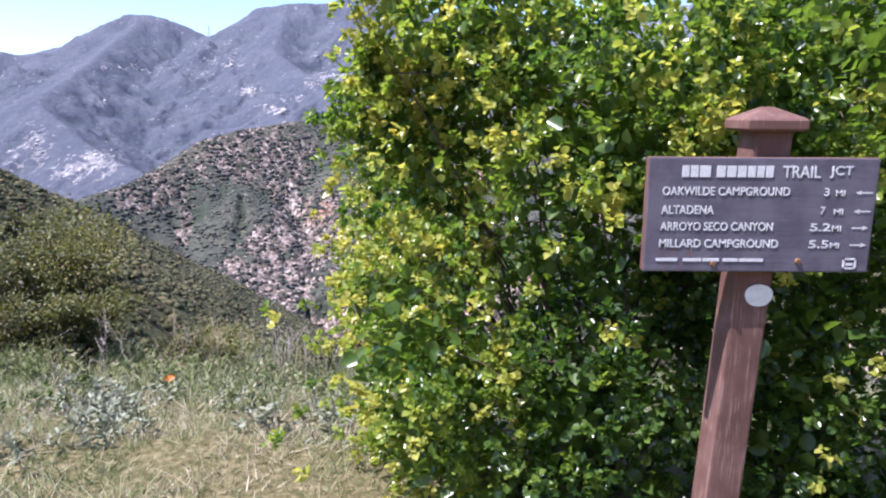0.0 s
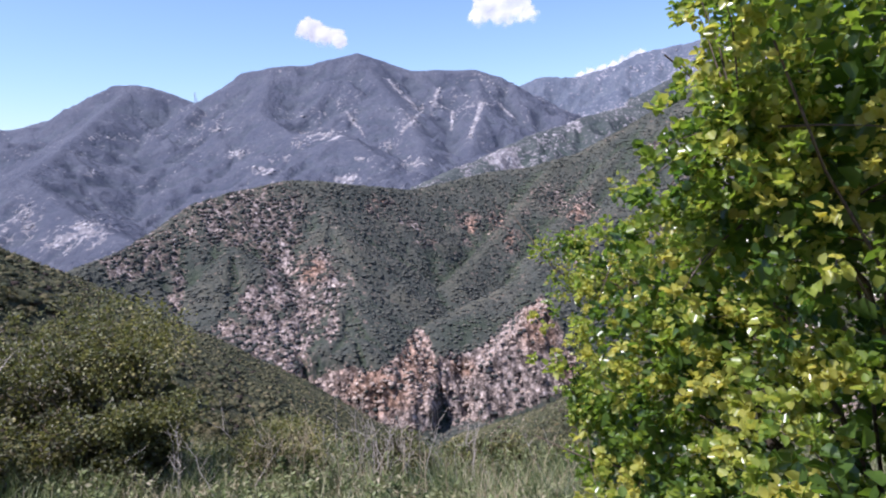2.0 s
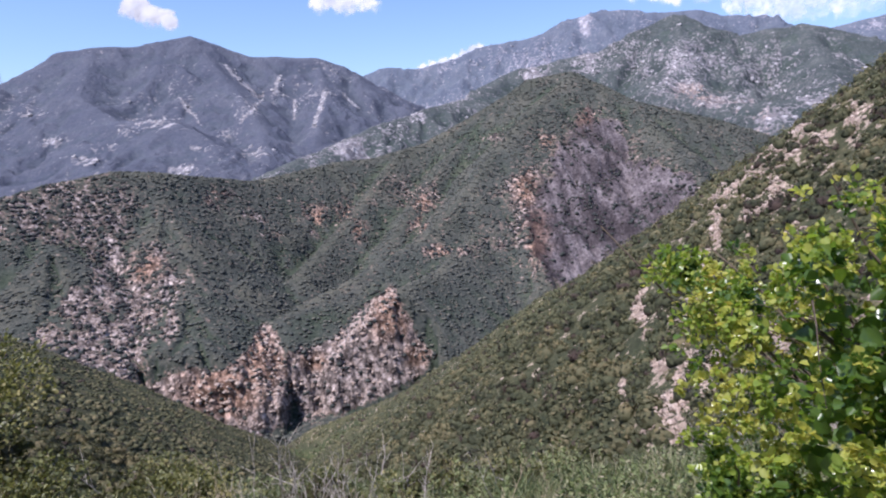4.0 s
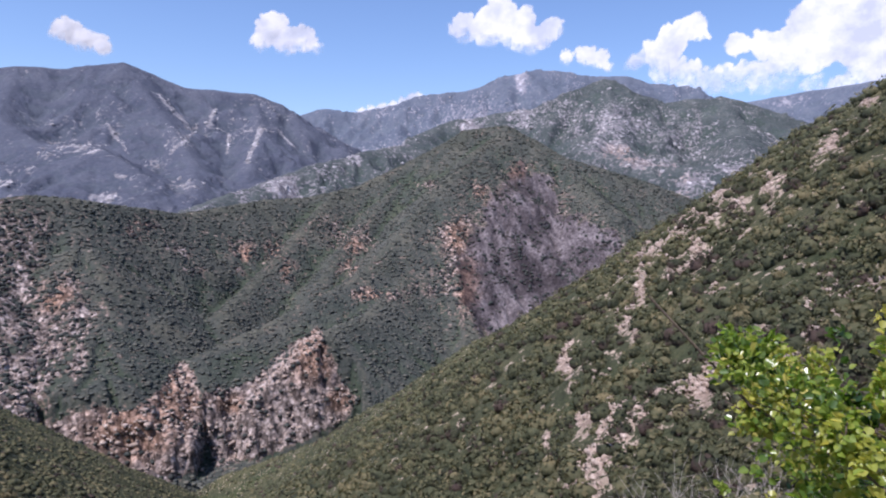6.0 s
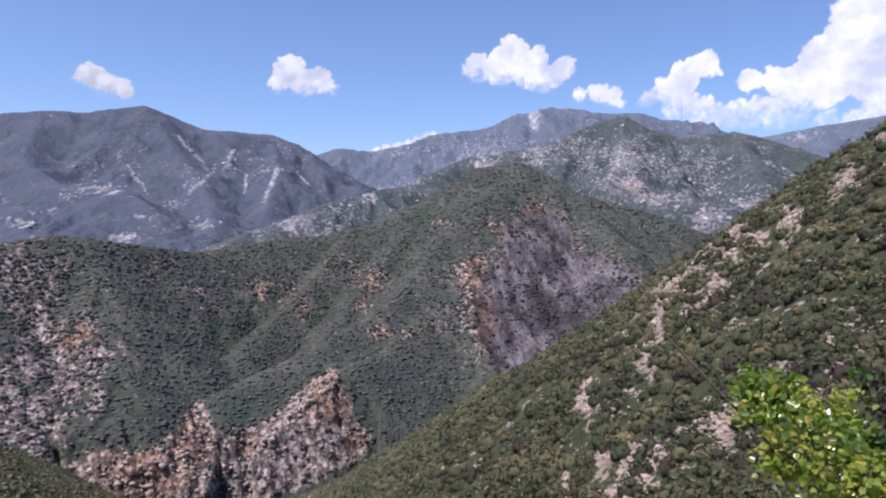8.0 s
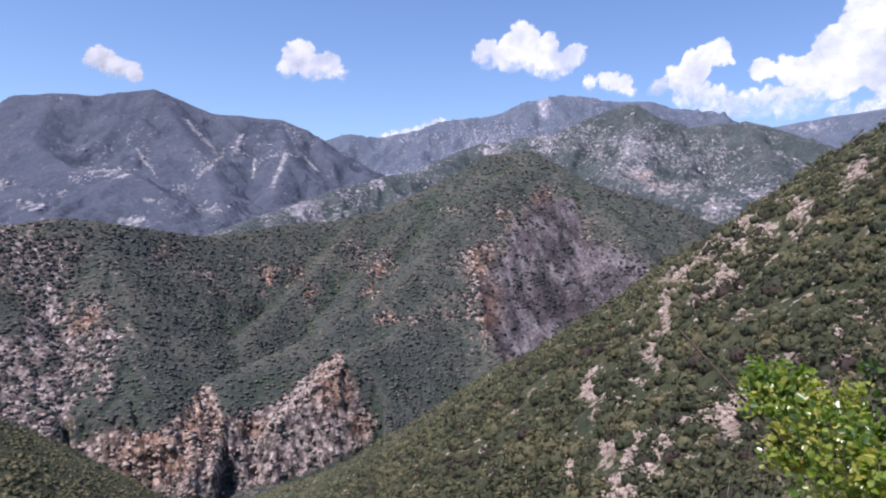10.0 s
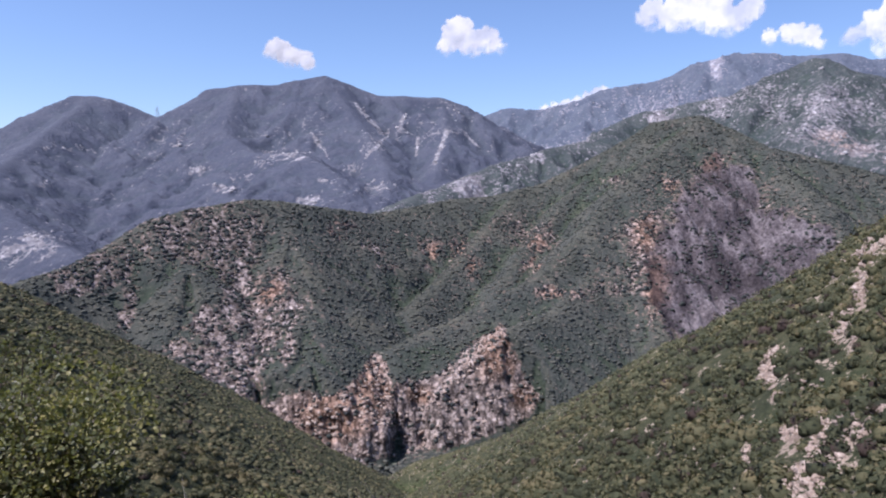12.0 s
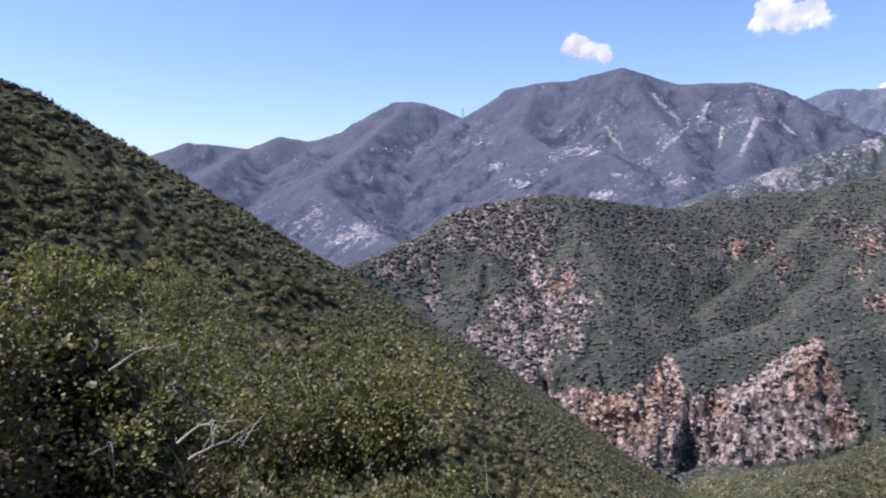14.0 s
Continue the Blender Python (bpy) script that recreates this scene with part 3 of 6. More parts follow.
BARE_ROCKY = [(21.6, 5.7, 1.0, 0.6, 0.9), (26, 6.4, 1.0, 1.2, 0.30), (29.5, 6.3, 3.0, 1.6, 0.22), (33.5, 5.6, 2.4, 1.4, 0.22), (38, 5.0, 4, 1.6, 0.18), (6.5, 0.4, 1.2, 0.7, 1.0), (3.0, 0.1, 0.8, 0.5, 0.3), (12, 2.9, 0.5, 0.4, 0.9), (15, 4.2, 1.4, 0.6, 0.3), (33.0, 4.0, 1.2, 0.5, 0.6), (35.6, 2.8, 1.8, 0.5, 0.6), (38.3, 1.3, 1.6, 0.35, 0.5), (38.8, 0.2, 0.8, 0.2, 0.6), (42.7, 2.4, 1.6, 0.7, 0.4)]
BARE_HIGH = [(25.6, 9.4, 0.7, 0.8, 0.4), (18, 7, 8, 1.0, 0.14), (46, 7.3, 1.5, 0.4, 0.3)]
# slides that run down from a place: bearing, rise, lean in degrees of bearing per degree of fall, length and half width in degrees
SLIDES = [(-3.1, 7.3, 0.9, 2.6, 0.20), (4.6, 5.1, -0.4, 2.9, 0.20), (2.2, 4.5, -0.15, 1.6, 0.16), (5.9, 4.9, 1.0, 1.2, 0.14), (-6.6, 4.9, 0.65, 2.1, 0.13), (-0.6, 4.5, -1.0, 1.8, 0.14), (1.0, 6.4, -0.3, 1.4, 0.12), (25.4, 10.0, 0.3, 1.4, 0.25)]
BARE_EAST_HILL = [(b, r, w * 0.8, h * 0.8, 0.5) for b, r, w, h in (
    (35.0, -10.1, 1.3, 0.8), (39.8, -14.8, 1.6, 1.3), (31.9, -18.6, 1.2, 0.9), (33.2, -14.6, 0.9, 0.5), (30.1, -14.2, 0.8, 0.7), (40.5, -4.9, 1.0, 0.7), (41.3, -6.9, 0.6, 0.8), (38.6, -6.2, 0.6, 0.4), (43.2, -3.1, 1.4, 0.5), (45.9, -3.3, 1.2, 0.7), (44.9, 1.0, 0.8, 0.8), (47.5, -7.2, 0.9, 0.6),
    (49.3, -7.2, 0.9, 0.6), (49.6, -2.5, 0.9, 0.6), (36.3, -7.5, 1.0, 0.4), (35.6, -14.7, 0.4, 0.8), (28.5, -20.1, 0.4, 0.9), (37.9, -4.3, 1.0, 0.4), (48.7, 4.2, 0.7, 0.5), (50.7, 6.8, 0.6, 0.6), (47.0, -0.9, 0.5, 0.9), (42.2, -13.5, 0.5, 0.5), (33.7, -17.2, 0.8, 0.5))]


def soft_step(value):
    return 1 / (1 + np.exp(-np.clip(value, -30, 30)))


def within(corners, sway_b, sway_r):
    """How far inside an outline of (bearing, rise), in degrees; negative outside."""
    qb, qr = GRID_BEARING + sway_b, GRID_RISE + sway_r
    inside, gap = np.zeros(qb.shape, bool), np.full(qb.shape, 1e9)
    for (b0, r0), (b1, r1) in zip(corners, corners[1:] + corners[:1]):
        t = np.clip(((qb - b0) * (b1 - b0) + (qr - r0) * (r1 - r0)) / ((b1 - b0) ** 2 + (r1 - r0) ** 2), 0, 1)
        gap = np.minimum(gap, np.hypot(qb - b0 - t * (b1 - b0), qr - r0 - t * (r1 - r0)))
        if r0 != r1:
            inside ^= ((r0 > qr) != (r1 > qr)) & (qb < (b1 - b0) * (qr - r0) / (r1 - r0) + b0)
    return np.where(inside, gap, -gap)


def bareness():
    """How much rock shows through, over the whole land."""
    patchy = rough(GRID_X / 22, GRID_Y / 22, 91, 4)
    broad = rough(GRID_X / 150, GRID_Y / 150, 97, 3)
    streak = rough(GRID_S / 34, GRID_D / 260, 101, 3)
    ragged = 1 + 0.9 * rough(GRID_X / 20, GRID_Y / 20, 111, 4, 0.65)
    sway_b, sway_r = 0.8 * rough(GRID_X / 40, GRID_Y / 40, 113, 3), 0.7 * rough(GRID_X / 40, GRID_Y / 40, 117, 3)
    bare = np.zeros(GRID_Z.shape)
    for name, patches, base in (("middle_mountain", BARE_MIDDLE, 0.03 + 0.09 * broad + 0.12 * patchy), ("west_mountain", BARE_WEST, 0.03 + 0.08 * broad + 0.16 * streak),
                                ("rocky_ridge", BARE_ROCKY, 0.10 + 0.12 * broad + 0.20 * streak), ("high_mountain", BARE_HIGH, 0.08 + 0.18 * streak),
                                ("east_mountain", BARE_HIGH, 0.05 + 0.15 * streak), ("east_hill", BARE_EAST_HILL, 0.02 + 0.09 * np.clip((GRID_BEARING - 24) / 9, 0, 1) + (0.09 + 0.08 * np.clip((GRID_BEARING - 24) / 9, 0, 1)) * patchy + 0.15 * rough(GRID_S / 9, GRID_D / 30, 119, 3) * np.clip((GRID_BEARING - 26) / 12, 0.3, 1)),
                                ("west_hill", (), 0.02 + 0.10 * patchy), ("valley", (), 0.1 + 0.1 * patchy)):
        value = base + 0 * GRID_Z
        for bearing, rise, wide, high, much in patches:
            value = value + much * ragged * np.exp(-(((GRID_BEARING - bearing) / wide + sway_b) ** 2 + ((GRID_RISE - rise) / high + sway_r) ** 2))
        if name == "middle_mountain":
            for corners, much in BROKEN:
                value = value + much * ragged * soft_step(3.0 * within(corners, sway_b, sway_r))
            for corners, much in CLIFFS:
                value = value + much * (0.75 + 0.25 * ragged) * soft_step(9.0 * within(corners, 0.35 * sway_b, 0.35 * sway_r))
        bare = np.where(GRID_KIND == LANDS.index(name), value, bare)
    # the bench of a road cut across the western mountain
    road = np.exp(-((GRID_RISE - 4.85 + 0.012 * np.clip(-3 - GRID_BEARING, 0, 20) ** 1.6) / 0.06) ** 2) * (GRID_BEARING > -17) * (GRID_BEARING < 6)
    for bearing, rise, lean, length, wide in SLIDES:
        fall = rise - GRID_RISE
        aside = GRID_BEARING - bearing - lean * fall + 0.15 * sway_b
        run = np.exp(-(aside / wide) ** 2) * (fall > 0) * (fall < length)
        bare = bare + 0.6 * run * np.isin(GRID_KIND, (LANDS.index("west_mountain"), LANDS.index("high_mountain")))
    return bare + 0.24 * road * (GRID_KIND == LANDS.index("west_mountain"))


GRID_BARE = bareness()
# the dull scree face east of the middle summit
SCREE = [(24.0, 1.2), (25.5, 2.9), (27.3, 2.3), (29.7, -0.6), (34.6, -3.6), (34.0, -6.0), (29.5, -8.6), (25.6, -11.0), (23.4, -12.2), (21.3, -9.2), (20.6, -5.7), (22.0, -2.2)]
GRID_SCREE = (GRID_KIND == LANDS.index("middle_mountain")) * soft_step(2.6 * within(SCREE, rough(GRID_X / 30, GRID_Y / 30, 121, 4, 0.6), rough(GRID_X / 30, GRID_Y / 30, 125, 4, 0.6))) * (0.72 + 0.5 * rough(GRID_S / 20, GRID_D / 90, 123, 3))
GRID_BARE = np.maximum(GRID_BARE, 0.9 * np.clip(GRID_SCREE, 0, 1))
# reddish, iron-stained rock: bearing, rise, half width, half height
RUSTY = [(-5, -18, 5, 3.0), (-2.2, -16.5, 2.6, 3.6), (8.8, -13.5, 2.2, 3.2), (11, -17, 1.6, 1.4), (2.0, -16.8, 1.4, 1.0), (3.5, -5.1, 1.4, 1.3), (5.6, -4.8, 1.4, 1.6), (6.6, -6.3, 1.2, 1.2), (11.9, -5.0, 1.8, 2.2), (13.6, -8.5, 2.2, 1.0), (20.7, -3.4, 1.4, 2.0),
         (22.4, 0.1, 1.4, 1.2), (25.6, 2.2, 1.2, 1.2), (21.6, -7.5, 1.4, 3.0), (34.0, 3.4, 2.6, 1.2), (37.2, 2.0, 2.4, 1.0), (38.6, 0.2, 1.2, 0.4), (-4.4, -2.9, 1.6, 0.9), (-10.2, -8.0, 1.6, 1.4)]
GRID_RUST = np.zeros(GRID_Z.shape)
for bearing, rise, wide, high in RUSTY:
    GRID_RUST = np.maximum(GRID_RUST, 0.75 * np.exp(-(((GRID_BEARING - bearing) / wide) ** 2 + ((GRID_RISE - rise) / high) ** 2)))
# ribs, ledges and runnels down the bare faces
CRAG = np.clip(np.maximum(GRID_SCREE, (GRID_BARE - 0.45) * 1.6) * (GRID_KIND == LANDS.index("middle_mountain")), 0, 1)
RUNNEL = GRID_X / 23 + 0.6 * rough(GRID_X / 40, GRID_Y / 40, 141, 2)
GRID_Z = GRID_Z + CRAG * np.where(GRID_SCREE > 0.2, 1.7, 0.8) * (6.5 * (0.4 - 1.5 * np.abs(lattice(RUNNEL, GRID_Y / 70, 143))) + 3.0 * lattice(RUNNEL * 2.6, GRID_Y / 30, 147) + 1.4 * lattice(GRID_X / 8, GRID_Y / 9, 149))
LEDGE = CRAG * (3.6 * lattice(GRID_X / 13, GRID_Z / 12, 161) + 3.2 * np.abs(lattice(GRID_X / 7, GRID_Z / 7, 163)) + 1.6 * lattice(GRID_X / 3.6, GRID_Z / 3.6, 165)) * (RINGS[:, None] < 760)
GRID_X, GRID_Y = GRID_X - LEDGE * np.sin(GRID_BEARING * math.pi / 180), GRID_Y - LEDGE * np.cos(GRID_BEARING * math.pi / 180)
# greener brush where water gathers, drier on the crests
HOLLOW = GRID_Z.copy()
for _ in range(14):
    HOLLOW[1:-1] = HOLLOW[1:-1] * 0.4 + (HOLLOW[:-2] + HOLLOW[2:]) * 0.3
    HOLLOW = HOLLOW * 0.4 + (np.roll(HOLLOW, 1, 1) + np.roll(HOLLOW, -1, 1)) * 0.3
GRID_LUSH = np.clip(0.5 + (HOLLOW - GRID_Z) / 7.0 + 0.3 * rough(GRID_X / 90, GRID_Y / 90, 171, 3), 0, 1)
TRAIL = np.array([(2.4, -4.5), (0.9, -1.6), (0.0, 0.0), (-1.0, 1.2), (-1.9, 2.0), (-3.4, 2.45), (-7.5, 2.8), (-14, 2.6)])


def trail_share(x, y):
    """1 in the middle of the trodden trail, 0 off it."""
    best = np.full(np.shape(x), 1e9)
    for a, b in zip(TRAIL[:-1], TRAIL[1:]):
        w = b - a
        t = np.clip(((x - a[0]) * w[0] + (y - a[1]) * w[1]) / (w @ w), 0, 1)
        best = np.minimum(best, np.hypot(x - a[0] - t * w[0], y - a[1] - t * w[1]))
    return np.clip(1.25 - best / 0.62, 0, 1)


def mesh_from(name, verts, faces, attributes=(), smooth=False):
    """A mesh from arrays; faces all have the same number of corners."""
    me = bpy.data.meshes.new(name)
    corners = faces.shape[1]
    me.vertices.add(len(verts))
    me.vertices.foreach_set("co", np.ascontiguousarray(verts, np.float32).ravel())
    me.loops.add(faces.size)
    me.loops.foreach_set("vertex_index", np.ascontiguousarray(faces, np.int32).ravel())
    me.polygons.add(len(faces))
    me.polygons.foreach_set("loop_start", np.arange(0, faces.size, corners, dtype=np.int32))
    if smooth:
        me.polygons.foreach_set("use_smooth", np.ones(len(faces), bool))
    me.update(calc_edges=True)
    for key, values in attributes:
        layer = me.attributes.new(key, "FLOAT", "POINT")
        layer.data.foreach_set("value", np.ascontiguousarray(values, np.float32).ravel())
    return me


def thing(name, me, material, label="", category="", group="", kind="", parent=None):
    ob = new(name, me)
    me.materials.append(material)
    if parent is not None:
        ob.parent = parent
    return tagged(ob, label, category, group, kind)


def build_land():
    rings, turns = GRID_Z.shape
    index = np.arange(rings * turns).reshape(rings, turns)
    after = np.roll(index, -1, axis=1)
    quads = np.stack([index[:-1], after[:-1], after[1:], index[1:]], -1).reshape(-1, 4)[:, ::-1]
    owner = GRID_KIND[:-1].reshape(-1)
    verts = np.stack([GRID_X, GRID_Y, GRID_Z], -1).reshape(-1, 3)
    bare = GRID_BARE.reshape(-1)
    looks = {
        "ground": (MAT_GROUND, "grassy earth shoulder with a pale trodden dirt trail", "ground"),
        "west_hill": (MAT_HILL, "steep hillside thick with dark green chaparral", "hillside"),
        "east_hill": (MAT_SUNNY_HILL, "green brushy hillside dotted with tan granite", "hillside"),
        "middle_mountain": (MAT_MIDDLE, "green mountain with pinkish cliffs and grey scree", "mountain"),
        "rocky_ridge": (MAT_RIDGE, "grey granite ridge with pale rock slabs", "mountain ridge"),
        "west_mountain": (MAT_FAR, "brushy mountain tinted haze-blue, with pale landslides", "mountain"),
        "high_mountain": (MAT_HIGH, "highest rocky mountain on the skyline, tinted haze-blue", "mountain"),
        "east_mountain": (MAT_HIGH, "distant mountain under the clouds, tinted haze-blue", "mountain"),
        "valley": (MAT_MIDDLE, "dark brushy canyon floor between the mountains", "valley"),
    }
    for number, name in enumerate(LANDS):
        mine = quads[owner == number]
        if not len(mine):
            continue
        used, faces = np.unique(mine, return_inverse=True)
        faces = faces.reshape(-1, 4)
        spots = verts[used]
        extra = [("rock", bare[used]), ("scree", GRID_SCREE.reshape(-1)[used]), ("rust", GRID_RUST.reshape(-1)[used]), ("lush", GRID_LUSH.reshape(-1)[used])]
        if name == "ground":
            # close the middle of the sheet under the station
            centre = np.argwhere(used < turns).ravel()
            extra = [("trail", trail_share(spots[:, 0], spots[:, 1]) * (np.hypot(spots[:, 0], spots[:, 1]) < 40))]
        material, label, category = looks[name]
        me = mesh_from(name, spots, faces, extra, True)
        if name == "ground":
            bm = bmesh.new()
            bm.from_mesh(me)
            bm.verts.ensure_lookup_table()
            bm.faces.new([bm.verts[i] for i in centre])
            bmesh.ops.recalc_face_normals(bm, faces=bm.faces[:])
            bm.to_mesh(me)
            bm.free()
        thing(name, me, material, label, category, "", "structure")


build_land()


def ground_at(x, y):
    return near_ground(np.asarray(x, float), np.asarray(y, float))


def pick_places(count, allowed, seed, weight=None):
    """Random places on the land, by area, where allowed; gives places, slope normals, bareness and ring numbers."""
    rng = np.random.default_rng(seed)
    area = (RINGS[1:] - RINGS[:-1])[:, None] * RINGS[:-1][:, None] * np.diff(np.append(BEARINGS, BEARINGS[0] + 2 * np.pi))[None, :]
    chance = area * allowed[:-1]
    if weight is not None:
        chance = chance * weight[:-1]
    total = np.cumsum(chance.ravel())
    cell = np.searchsorted(total, rng.random(count) * total[-1])
    i, j = np.unravel_index(np.clip(cell, 0, chance.size - 1), chance.shape)
    k = (j + 1) % GRID_Z.shape[1]
    u, v = rng.random(count), rng.random(count)

    def blend(grid):
        return (grid[i, j] * (1 - u) + grid[i + 1, j] * u) * (1 - v) + (grid[i, k] * (1 - u) + grid[i + 1, k] * u) * v

    return np.stack([blend(GRID_X), blend(GRID_Y), blend(GRID_Z)], 1), blend(GRID_BARE), RINGS[i]


def clump_mesh(name, places, radius, squat, petals, size, tone, seed):
    """Bushes made of many small leaf sprays each: petals of them on an uneven dome round every place."""
    rng = np.random.default_rng(seed)
    n = len(places)
    away = rng.normal(size=(n, petals, 3))
    away /= np.linalg.norm(away, axis=2, keepdims=True)
    away[..., 2] = np.abs(away[..., 2]) * 1.15 - 0.18
    lumps = 0.72 + 0.5 * rng.random((n, petals, 1)) * rng.random((n, 1, 1)) + 0.18 * rng.random((n, petals, 1))
    shape = np.stack([radius * (0.8 + 0.4 * rng.random(n)), radius * (0.8 + 0.4 * rng.random(n)), radius * squat], 1)[:, None, :]
    centre = places[:, None, :] + away * shape * lumps + np.array((0, 0, 1.0)) * (radius * squat * 0.25)[:, None, None]
    normal = away + 0.25 * rng.normal(size=away.shape)
    normal /= np.linalg.norm(normal, axis=2, keepdims=True) + 1e-9
    side = np.cross(normal, rng.normal(size=away.shape))
    side /= np.linalg.norm(side, axis=2, keepdims=True) + 1e-9
    other = np.cross(normal, side)
    length = (radius[:, None, None] * size) * (0.6 + 0.8 * rng.random((n, petals, 1)))
    width = length * (0.45 + 0.4 * rng.random((n, petals, 1)))
    bend = normal * length * 0.25
    corners = np.stack([centre - side * length - bend, centre + other * width, centre + side * length - bend, centre - other * width], 2)
    # tone rises towards the crown, painting in the bush's own shading
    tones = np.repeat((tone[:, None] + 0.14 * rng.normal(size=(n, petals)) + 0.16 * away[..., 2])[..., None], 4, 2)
    faces = np.arange(n * petals * 4).reshape(-1, 4)
    return mesh_from(name, corners.reshape(-1, 3), faces, [("tone", tones.ravel())])


def lump_template(level, seed, rough_by):
    """An uneven stone as vertices and triangles."""
    bm = bmesh.new()
    bmesh.ops.create_icosphere(bm, subdivisions=level, radius=1)
    for v in bm.verts:
        p = v.co * 1.7 + Vector((seed * 3.1, seed * 1.7, 0))
        v.co *= 1 + rough_by * (noise.noise(p) + 0.5 * noise.noise(p * 2.3) + 0.3 * noise.cell(p * 1.6))
    verts = np.array([v.co[:] for v in bm.verts])
    faces = np.array([[v.index for v in f.verts] for f in bm.faces])
    bm.free()
    return verts, faces


def mound_mesh(name, places, radius, squat, tone, seed):
    """The dense rounded body of each bush."""
    rng = np.random.default_rng(seed)
    shapes = [lump_template(1, 20 + k, 0.30) for k in range(9)]
    faces = shapes[0][1]
    pick = rng.integers(len(shapes), size=len(places))
    body = np.array([s[0] for s in shapes])[pick]
    a = rng.random(len(places)) * 6.283
    c, s = np.cos(a)[:, None], np.sin(a)[:, None]
    wide = radius[:, None] * (0.75 + 0.35 * rng.random((len(places), 1)))
    spots = np.stack([(body[..., 0] * c - body[..., 1] * s) * wide, (body[..., 0] * s + body[..., 1] * c) * wide * 0.9, body[..., 2] * radius[:, None] * squat], -1) + places[:, None, :]
    # lower parts painted darker, as a mound shades itself
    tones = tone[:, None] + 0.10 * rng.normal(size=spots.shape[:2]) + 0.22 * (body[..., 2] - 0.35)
    index = (np.arange(len(places))[:, None, None] * len(shapes[0][0]) + faces[None]).reshape(-1, 3)
    return mesh_from(name, spots.reshape(-1, 3), index, [("tone", tones.ravel())], True)


def chaparral():
    """Brush over the two near hillsides and the mountain across the canyon."""
    mask = {name: (GRID_KIND == LANDS.index(name)) & OPEN & (np.abs(GRID_BEARING) < 62) for name in LANDS}
    closer = 1 / np.clip(RINGS[:, None] + 0 * GRID_Z, 8, None)
    for name, count, label, seed in (("east_hill", 8000, "dark green chaparral bushes covering the hillside", 5), ("west_hill", 10500, "dense dark chaparral over the steep hillside", 6),
                                     ("ground", 560, "green brush on the slope below the trail", 7)):
        reach = (RINGS[:, None] > 10.5) if name == "ground" else (RINGS[:, None] > 0)
        places, bare, ring = pick_places(count, mask[name] & reach, seed, closer)
        rng = np.random.default_rng(seed + 50)
        keep = bare + 0.12 * rng.normal(size=len(bare)) < 0.29
        places, ring = places[keep], ring[keep]
        tone = 0.40 + 0.26 * rough(places[:, 0] / 9, places[:, 1] / 9, 7, 3) + 0.13 * rng.normal(size=len(places))
        # west hill leaves painted paler, in place of sunlight that misses the slope
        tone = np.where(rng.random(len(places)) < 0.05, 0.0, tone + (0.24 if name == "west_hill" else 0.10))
        radius = (0.55 + 1.05 * rng.random(len(places)) ** 1.8) * {"east_hill": 1.25, "west_hill": 1.2, "ground": 0.6}[name]
        if name != "ground":
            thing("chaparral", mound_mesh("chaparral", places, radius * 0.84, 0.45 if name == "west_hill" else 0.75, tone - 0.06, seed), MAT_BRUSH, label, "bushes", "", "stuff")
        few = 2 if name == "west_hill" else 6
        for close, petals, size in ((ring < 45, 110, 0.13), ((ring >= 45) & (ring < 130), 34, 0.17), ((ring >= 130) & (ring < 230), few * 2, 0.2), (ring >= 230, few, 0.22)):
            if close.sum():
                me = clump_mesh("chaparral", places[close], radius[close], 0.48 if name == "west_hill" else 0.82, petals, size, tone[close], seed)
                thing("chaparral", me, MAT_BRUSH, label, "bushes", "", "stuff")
    places, bare, ring = pick_places(44000, (mask["middle_mountain"] | mask["valley"]) & (RINGS[:, None] < 1320), 8, np.where(GRID_BARE > 0.7, 0.3, 1.0) * np.where(GRID_SCREE > 0.35, np.clip(0.35 + 1.2 * rough(GRID_X / 26, GRID_Y / 26, 173, 3), 0.05, 1), 1.0))
    rng = np.random.default_rng(58)
    keep = np.where(bare > 0.30, rng.random(len(bare)) < 0.55, rng.random(len(bare)) < 0.36)
    places, bare = places[keep], bare[keep]
    tone = 0.66 + 0.14 * rough(places[:, 0] / 60, places[:, 1] / 60, 9, 3) + 0.14 * rng.normal(size=len(places)) - 0.36 * (bare > 0.28)
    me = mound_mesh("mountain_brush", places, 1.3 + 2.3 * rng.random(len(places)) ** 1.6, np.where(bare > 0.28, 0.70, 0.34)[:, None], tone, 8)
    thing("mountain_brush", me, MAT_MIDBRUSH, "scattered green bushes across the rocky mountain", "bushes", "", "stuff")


chaparral()


def lumps_mesh(name, places, sizes, templates, seed, squat=0.7, smooth=False):
    """Stones or puffs joined into one mesh."""
    rng = np.random.default_rng(seed)
    all_v, all_f, base = [], [], 0
    for p, s in zip(places, sizes):
        v, f = templates[int(rng.integers(len(templates)))]
        a = rng.random() * 6.283
        turn = np.array(((math.cos(a), -math.sin(a), 0), (math.sin(a), math.cos(a), 0), (0, 0, 1)))
        stretch = np.array((0.75 + 0.6 * rng.random(), 0.75 + 0.6 * rng.random(), squat * (0.7 + 0.6 * rng.random())))
        all_v.append((v * stretch * s) @ turn.T + p)
        all_f.append(f + base)
        base += len(v)
    return mesh_from(name, np.concatenate(all_v), np.concatenate(all_f), (), smooth)


